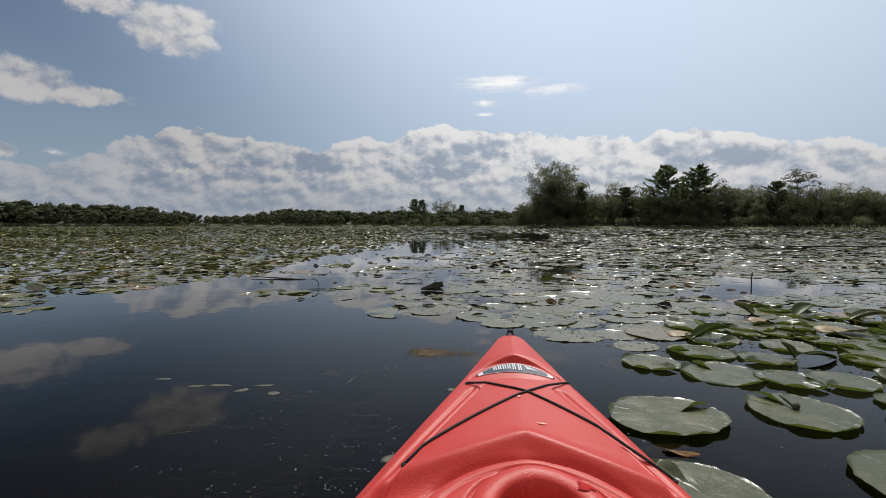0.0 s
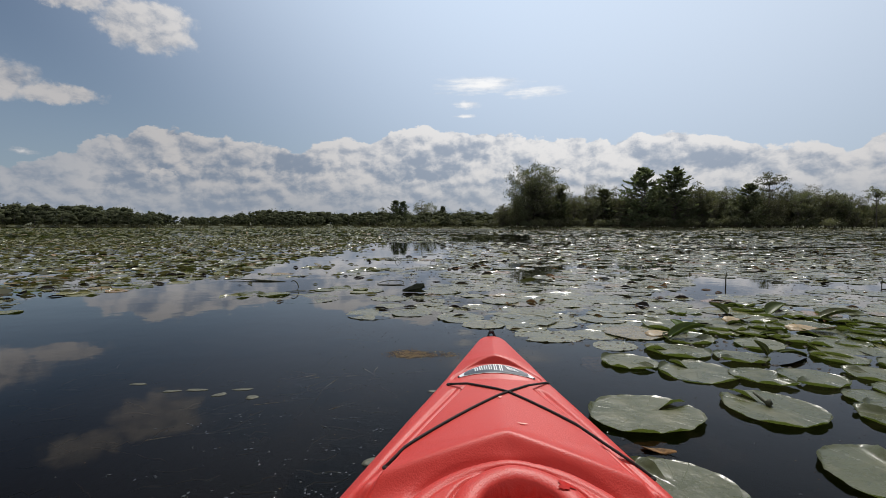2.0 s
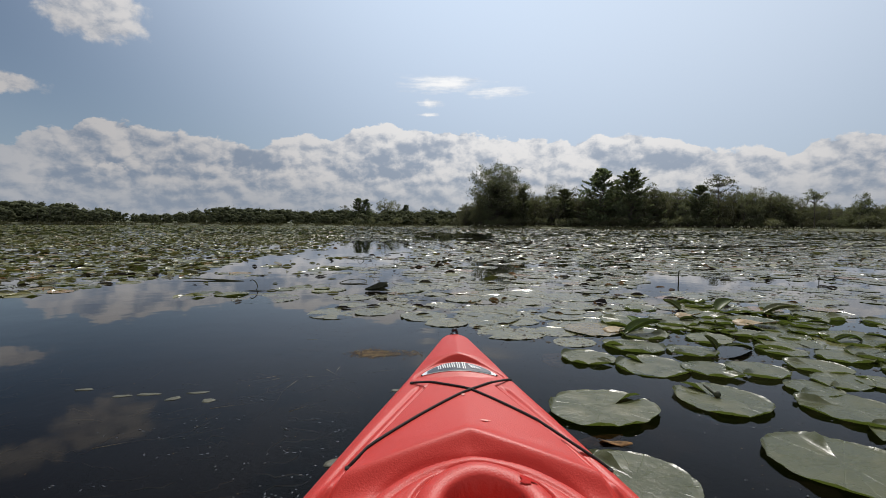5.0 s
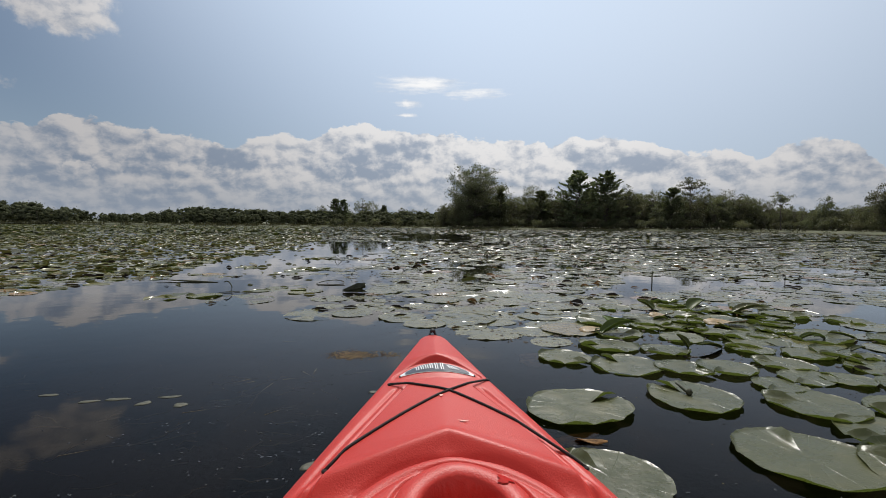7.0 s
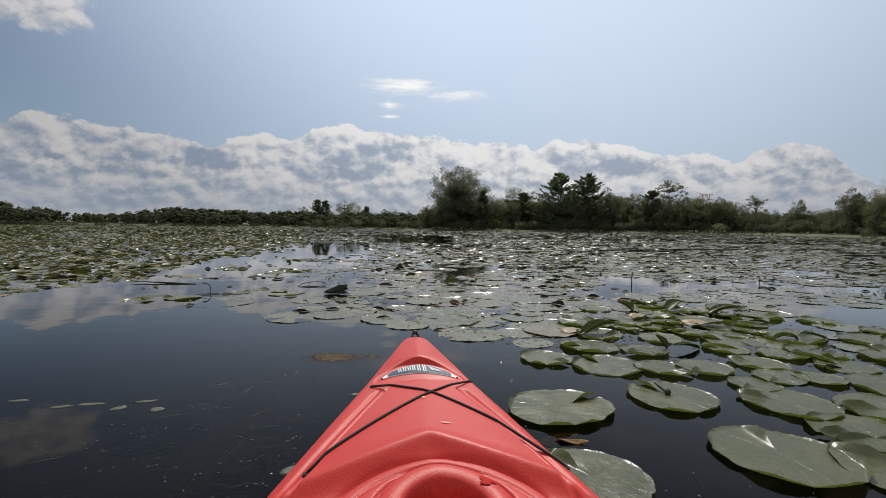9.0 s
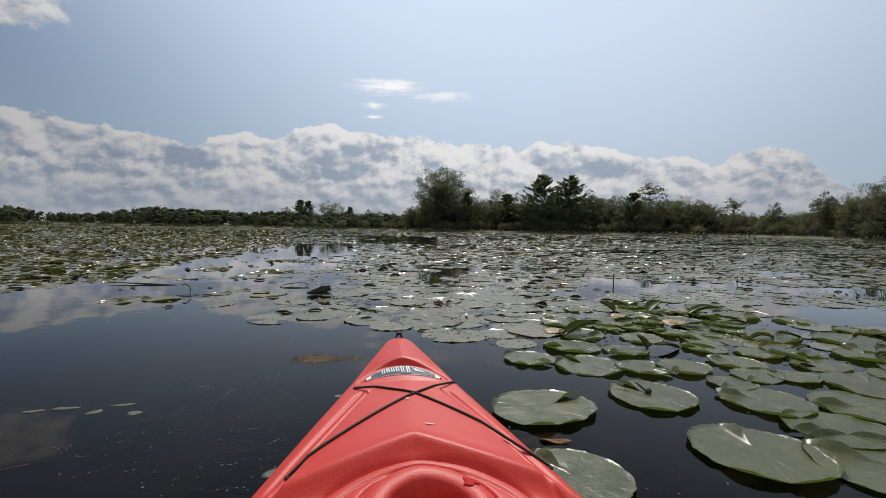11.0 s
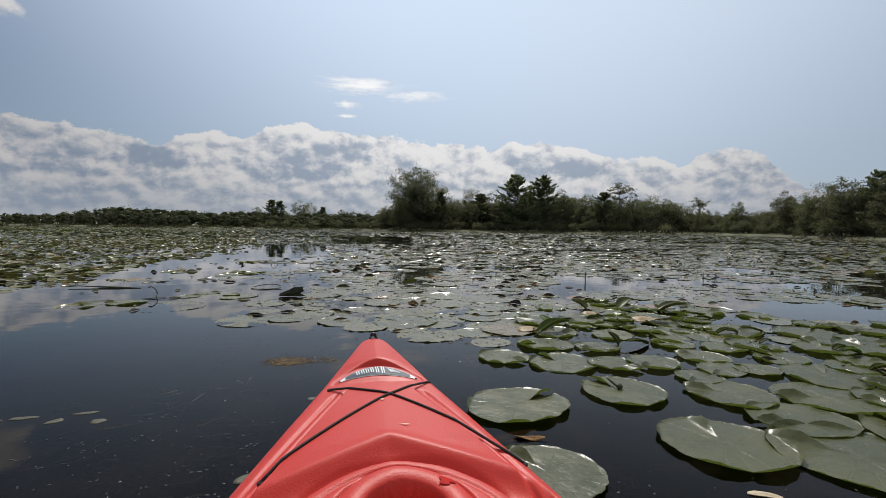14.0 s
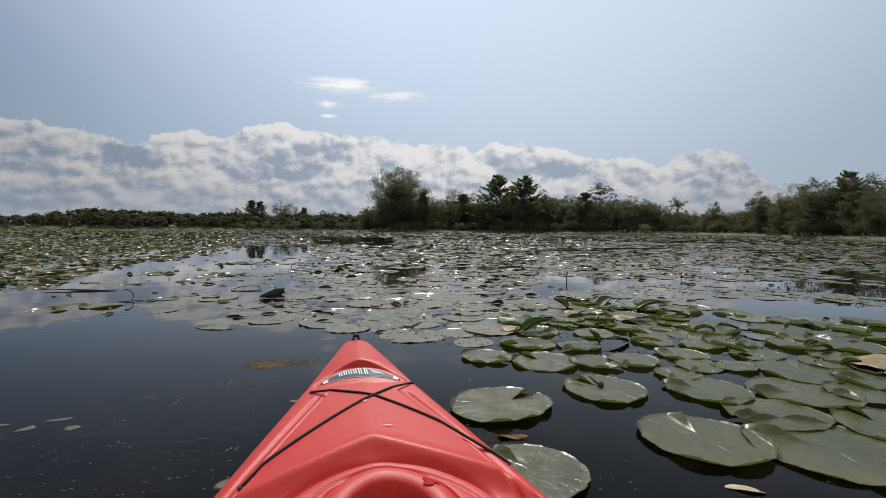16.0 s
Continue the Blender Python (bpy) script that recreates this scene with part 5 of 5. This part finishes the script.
def raised_leaf(x, y, length, width, turn, tilt, roll_in, label, mat=None, z=0.01):
    """A leaf standing off the water, its sides rolled up along a midrib."""
    vs, fs, n, m = [], [], 13, 9
    for i in range(n):
        t = i / (n - 1)
        half = width * math.sin(math.pi * min(1, 0.06 + 0.94 * t) ** 0.8) ** 0.7
        for j in range(m):
            u = 2 * j / (m - 1) - 1
            a = u * roll_in
            vs.append((half * math.sin(a) / max(roll_in, 0.3), length * t, half * (1 - math.cos(a)) / max(roll_in, 0.3) + 0.06 * length * math.sin(3 * t)))
    off = len(vs)
    vs += [(a, b, c - 0.002) for a, b, c in vs]
    for i in range(n - 1):
        for j in range(m - 1):
            a = i * m + j
            fs += [(a, a + 1, a + m + 1, a + m), (off + a + m, off + a + m + 1, off + a + 1, off + a)]
    root = new("raised_leaf")
    bl = new("blade", sheet("blade", vs, fs, mat or M_STAND))
    bl.parent = root
    bm = bmesh.new()
    tube(bm, [(0, length * t, 0.06 * length * math.sin(3 * t) - 0.003) for t in np.linspace(-0.05, 0.9, 8)], [0.004, 0.004, 0.0035, 0.003, 0.0025, 0.002, 0.0015, 0.001], 6)
    part("midrib", bm, M_STALK, root)
    root.matrix_world = pose(x, y, z, tilt, 0, turn)
    return tagged(root, label, "leaf", "raised leaves among the pads")


raised_leaf(1.26, 2.40, 0.24, 0.050, -75, 10, 1.5, "bright green folded leaf raised over the pads")
raised_leaf(1.40, 2.50, 0.12, 0.04, 20, 26, 0.8, "bright green leaf standing up among pads")
raised_leaf(2.22, 3.00, 0.20, 0.06, -65, 16, 1.2, "dark green rolled leaf standing up among pads", M_UNDER)
raised_leaf(2.46, 2.88, 0.20, 0.06, -110, 14, 1.0, "grey-green folded leaf leaning on the pads", M_PAD)
raised_leaf(1.98, 3.05, 0.12, 0.05, 40, 24, 1.0, "dark green rolled leaf standing up among pads", M_UNDER)
raised_leaf(1.52, 2.05, 0.08, 0.03, 40, 45, 1.1, "dark curled young leaf between pads", M_UNDER)
r4 = random.Random(77)
for _ in range(16):
    az, d = r4.uniform(30, 62), r4.uniform(2.5, 4.1)
    raised_leaf(d * math.sin(radians(az)), d * math.cos(radians(az)), r4.uniform(0.08, 0.15), r4.uniform(0.012, 0.024), r4.uniform(-110, -60) if r4.random() < 0.7 else r4.uniform(60, 110),
                r4.uniform(2, 12), r4.uniform(1.0, 1.6), "dark green edge-rolled leaf among the pads", M_UNDER if r4.random() < 0.6 else M_STAND, 0.010)

# torn leaf stub standing out of the water
bm = bmesh.new()
rows = []
for i in range(7):
    t = i / 6
    w, h = 0.010 + 0.040 * t ** 0.7, 0.010 + 0.050 * t ** 0.8
    rows.append([bm.verts.new((-0.13 + 0.19 * t + (0.01 + 0.03 * t * t) * math.sin(5 * a + 1.0) + 0.02 * t * math.sin(2.2 * a), w * math.cos(a) * 0.8, max(-0.01, 0.01 + h * math.sin(a) * (0.7 + 0.3 * math.cos(2 * a)) + 0.022 * t))) for a in np.linspace(-0.6, 3.7, 9)])
for a, b in zip(rows, rows[1:]):
    for i in range(8):
        bm.faces.new((a[i], a[i + 1], b[i + 1], b[i]))
bmesh.ops.solidify(bm, geom=bm.faces[:], thickness=0.003)
stub = part("torn_leaf", bm, simple("dark_torn_leaf", (0.022, 0.026, 0.010), (0.07, 0.075, 0.035), 25.0, 0.5))
stub.data.transform(Matrix.Diagonal((0.9, 0.9, 1.35, 1.0)))
stub.matrix_world = pose(-0.07, 4.16, 0.0, 0, 0, -4)
tagged(stub, "dark torn leaf stub sticking out of the water", "leaf")


def stalk(name, pts, radii, label, mat=None, sides=7):
    bm = bmesh.new()
    tube(bm, pts, radii, sides)
    return tagged(part(name, bm, mat or M_STALK), label, "stalk")


def arc(x, y, rx, rz, a0, a1, n=14, lean=0.02):
    return [(x + rx * math.cos(a), y + lean * math.sin(a * 2), 0.0 + rz * math.sin(a)) for a in np.linspace(a0, a1, n)]


stalk("bent_stalk", [(-1.19, 4.35, 0.075), (-1.175, 4.36, 0.083), (-1.155, 4.36, 0.075), (-1.135, 4.35, 0.055), (-1.125, 4.34, 0.03), (-1.13, 4.33, 0.0), (-1.15, 4.32, -0.02)], 0.0045, "dark bent lily stalk arching over the water")
stalk("bent_stalk", [(-1.20, 4.22, 0.004), (-1.12, 4.24, 0.006), (-1.04, 4.26, 0.004)], [0.002, 0.004, 0.002], "dark stalk lying on the water")
stalk("fallen_stalk", [(-2.06, 5.15, 0.02), (-1.85, 5.08, 0.012), (-1.62, 5.02, 0.006), (-1.42, 4.97, 0.002)], [0.002, 0.006, 0.010, 0.003], "dark blade-like stalk lying on the water")
stalk("looped_stalk", [(-0.33 + 0.13 * math.cos(a), 4.76 + 0.10 * math.sin(a), 0.005 + 0.022 * max(0, math.sin(a + 0.4))) for a in np.linspace(2.9, 8.9, 26)], 0.0038, "dark stalk curled in a loop on the water")
stalk("upright_stalk", [(2.99, 4.64, -0.1), (2.985, 4.64, 0.06), (2.99, 4.64, 0.115)], [0.006, 0.006, 0.007], "short dark stalk standing upright in the water")
stalk("upright_stalk", [(4.47, 4.52, -0.1), (4.475, 4.52, 0.05), (4.47, 4.52, 0.10)], [0.004, 0.004, 0.003], "thin dark stalk standing upright in the water")
stalk("looped_stalk", arc(0.20, 7.4, 0.10, 0.07, 0.0, 3.14), 0.004, "thin stalk arching in a loop over the water")
stalk("bent_stalk", [(-0.46, 7.6, 0.0), (-0.42, 7.6, 0.06), (-0.36, 7.6, 0.0)], 0.004, "thin stalk bent at an angle above the water")
stalk("lily_bud", [(1.09, 1.53, 0.03), (1.095, 1.51, 0.022), (1.10, 1.485, 0.014), (1.103, 1.475, 0.014), (1.106, 1.467, 0.014)], [0.004, 0.005, 0.006, 0.014, 0.006], "dark lily bud on a stalk across a pad", sides=9)

# weeds and stems just under the surface
r5 = random.Random(12)
WEEDS = [((-0.33, 1.80), (-0.36, 1.70), (-0.36, 1.58), (-0.39, 1.47)), ((-0.19, 1.96), (-0.20, 1.90), (-0.19, 1.84)), ((-0.24, 1.93), (-0.20, 1.87), (-0.17, 1.84)),
         ((-0.42, 1.86), (-0.47, 1.83), (-0.51, 1.81)), ((-0.40, 1.83), (-0.47, 1.80)), ((-0.30, 1.84), (-0.22, 1.86)), ((-0.55, 1.55), (-0.46, 1.58), (-0.38, 1.62)),
         ((-0.30, 1.50), (-0.24, 1.56), (-0.20, 1.60)), ((-0.75, 1.30), (-0.66, 1.34), (-0.55, 1.36), (-0.46, 1.42)), ((-0.40, 2.45), (-0.28, 2.42))]
for w in WEEDS:
    pts = [(a, b, 0.0002 - 0.0022 * i) for i, (a, b) in enumerate(w)]
    tagged(stalk("water_weed", pts, [0.0010] + [0.0018] * (len(pts) - 2) + [0.0008], "pale weed stem just under the surface", M_WEED, 5), category="weed", group="sunken weed stems")
for _ in range(120):
    x, y = r5.uniform(-1.5, 0.0), r5.uniform(0.85, 2.0)
    if x > -0.25 + (2.0 - y) * -0.25 + 0.25:
        continue
    a, l, zz = r5.gauss(0.2, 0.6), r5.uniform(0.04, 0.14), -r5.uniform(0.008, 0.045)
    pts = [(x + l * t * math.cos(a) + r5.gauss(0, 0.006), y + l * t * math.sin(a) + r5.gauss(0, 0.006), zz + r5.gauss(0, 0.003)) for t in np.linspace(0, 1, 5)]
    tagged(stalk("water_weed", pts, [0.001, 0.002, 0.0025, 0.002, 0.001], "brown weed strand under the surface", M_WEED, 4), category="weed", group="sunken weed stems")


def flecks(name, spots, mat, label, r0, r1, seed, up=0.5):
    """Many tiny lumps on the water, one sheet of stuff."""
    rr = random.Random(seed)
    V, F = [], []
    for x, y in spots:
        r = rr.uniform(r0, r1)
        b = len(V)
        k = rr.uniform(0.6, 1.5)
        ring = [(x + r * k * math.cos(a), y + r / k * math.sin(a), 0.0005) for a in np.linspace(rr.random(), rr.random() + 6.28, 6, endpoint=False)]
        V += ring + [(x, y, 0.0008 + r * up)]
        F += [(b + i, b + (i + 1) % 6, b + 6) for i in range(6)]
    tagged(new(name, sheet(name, V, F, mat)), label, "debris", kind="stuff")


r6 = random.Random(4)
raft = [(-0.06 + r6.gauss(0, 0.045), 2.15 + r6.gauss(0, 0.030)) for _ in range(800)] + [(0.09 + r6.gauss(0, 0.04), 2.13 + r6.gauss(0, 0.03)) for _ in range(90)]
flecks("seed_raft", raft, M_FLECK, "floating raft of tan seeds and duckweed", 0.0018, 0.0050, 1)
dots = []
while len(dots) < 1000:
    x, y = r6.uniform(-1.4, 1.9), r6.uniform(0.75, 2.9)
    kx = 0.179 + (y - 1.265) * 0.1
    if (x < kx - 0.03 - max(0, 1.30 - y) * 0.36 or x > kx + 0.05 + max(0, 1.30 - y) * 0.36) and all(math.hypot(x - a, y - b) > c for a, b, c in PADS):
        if x > -0.55 or r6.random() < 0.08:
            dots.append((x, y))
rows_of_scum = []
for _ in range(26):
    cx, cy, ln = r6.uniform(-0.75, -0.02), r6.uniform(0.78, 1.75), r6.uniform(0.03, 0.10)
    if cx < 0.10 - max(0, 1.30 - cy) * 0.40:
        rows_of_scum += [(cx + r6.gauss(0, ln), cy + r6.gauss(0, 0.010)) for _ in range(r6.randint(5, 16))]
rows_of_scum = [p for p in rows_of_scum if p[0] < 0.13 - max(0, 1.32 - p[1]) * 0.38]
flecks("weed_scum", rows_of_scum, M_BUBBLE, "rows of wet dark weed bits at the surface", 0.001, 0.0038, 8, 0.2)
flecks("floating_bits", dots[:650], M_BUBBLE, "wet dark specks of plant debris on the water", 0.001, 0.0034, 2, 0.7)
flecks("floating_seeds", dots[650:], M_FLECK, "pale specks of plant debris on the water", 0.0008, 0.0022, 3)
far_bits = []
for _ in range(8000):
    az, d = r6.uniform(-45, 66), 2.4 + 11.6 * r6.random() ** 1.5
    if cover(az, d) > 0.3:
        far_bits.append((d * math.sin(radians(az)), d * math.cos(radians(az))))
flecks("pad_litter", far_bits[::2], M_DARKBIT, "dark scraps of rotted leaf lying on the pads", 0.002, 0.011, 5, 0.5)
flecks("pad_seeds", far_bits[1::3], M_FLECK, "tan seeds and bits of plant debris lying on the pads", 0.0015, 0.007, 15, 0.5)


def curled_scraps(name, mat, label, count, seed, d0, d1, size, share, az1=70):
    """Torn, curled leaf edges standing up between the pads, one sheet of stuff."""
    rr = random.Random(seed)
    V, F = [], []
    while len(F) < count * 6:
        az, d = rr.uniform(-48, az1), math.sqrt(rr.uniform(d0 * d0, d1 * d1))
        if rr.random() > cover(az, d) * share:
            continue
        x, y = d * math.sin(radians(az)), d * math.cos(radians(az))
        l, h, a = rr.uniform(*size), rr.uniform(0.10, 0.28), rr.gauss(0, 0.7)
        ca, sa, b = math.cos(a), math.sin(a), len(V)
        lean = rr.uniform(-0.6, 0.6)
        for i in range(4):
            t = i / 3
            px, arch = l * (t - 0.5), math.sin(math.pi * (0.08 + 0.84 * t)) * l * h
            bow = 0.12 * l * math.sin(math.pi * t)
            for k, zz in ((0, 0.002), (1, arch)):
                qy = bow + k * lean * arch
                V.append((x + px * ca - qy * sa, y + px * sa + qy * ca, zz))
        F += [(b, b + 2, b + 3, b + 1), (b + 2, b + 4, b + 5, b + 3), (b + 4, b + 6, b + 7, b + 5)] * 1
        count -= 0.5
    tagged(new(name, sheet(name, V, F, mat)), label, "leaves", kind="stuff")


curled_scraps("curled_leaf_edges", M_UNDER_FIELD, "curled green leaf edges standing between the pads", 1500, 61, 3.0, 20, (0.05, 0.14), 1.0, -5)
curled_scraps("curled_brown_scraps", M_BROWN, "curled brown leaf scraps lying on the pads", 650, 62, 2.6, 16, (0.03, 0.10), 1.0)
curled_scraps("curled_dark_scraps", M_DARKBIT, "dark rotted leaf scraps between the pads", 2200, 63, 2.6, 22, (0.03, 0.14), 1.0)


def lily_flower(seed):
    rr = random.Random(seed)
    root = new("water_lily")
    for ringi, (count, tilt, ln) in enumerate(((8, 18, 0.062), (7, 42, 0.055), (6, 62, 0.045))):
        for i in range(count):
            a = 360 * (i + 0.5 * ringi) / count + rr.uniform(-6, 6)
            vs, fs = [], []
            for k in range(6):
                t = k / 5
                w = 0.016 * math.sin(math.pi * (0.1 + 0.9 * t)) ** 0.8
                vs += [(ln * t, -w, 0.010 * t * t + 0.004), (ln * t, 0, 0.010 * t * t), (ln * t, w, 0.010 * t * t + 0.004)]
            for k in range(5):
                fs += [(3 * k, 3 * k + 1, 3 * k + 4, 3 * k + 3), (3 * k + 1, 3 * k + 2, 3 * k + 5, 3 * k + 4)]
            pet = new("petal", sheet("petal", vs, fs, M_PETAL))
            pet.parent = root
            pet.matrix_local = pose(0, 0, 0.008, 0, 0, a) @ pose(0, 0, 0, 0, -tilt, 0)
    bm = bmesh.new()
    bmesh.ops.create_uvsphere(bm, u_segments=10, v_segments=6, radius=0.014, matrix=Matrix.Translation((0, 0, 0.018)))
    part("stamens", bm, M_YOLK, root)
    return tagged(root, "white water lily open on the water", "flower", "white water lilies")


FLOWERS = [(-22.5, 7.6), (-34, 6.6), (-40.5, 8.4), (-27, 8.9), (-15, 11.5), (-30, 11), (-37, 12.5), (-20, 14), (-9, 13), (-43, 10), (-33, 16), (-25, 18), (-12, 19), (-39, 20)]
first = lily_flower(1)
for i, (az, d) in enumerate(FLOWERS):
    m = pose(d * math.sin(radians(az)), d * math.cos(radians(az)), 0.012, 0, 0, 40 * i)
    if i == 0:
        first.matrix_world = m
    else:
        copy_thing(first, m)
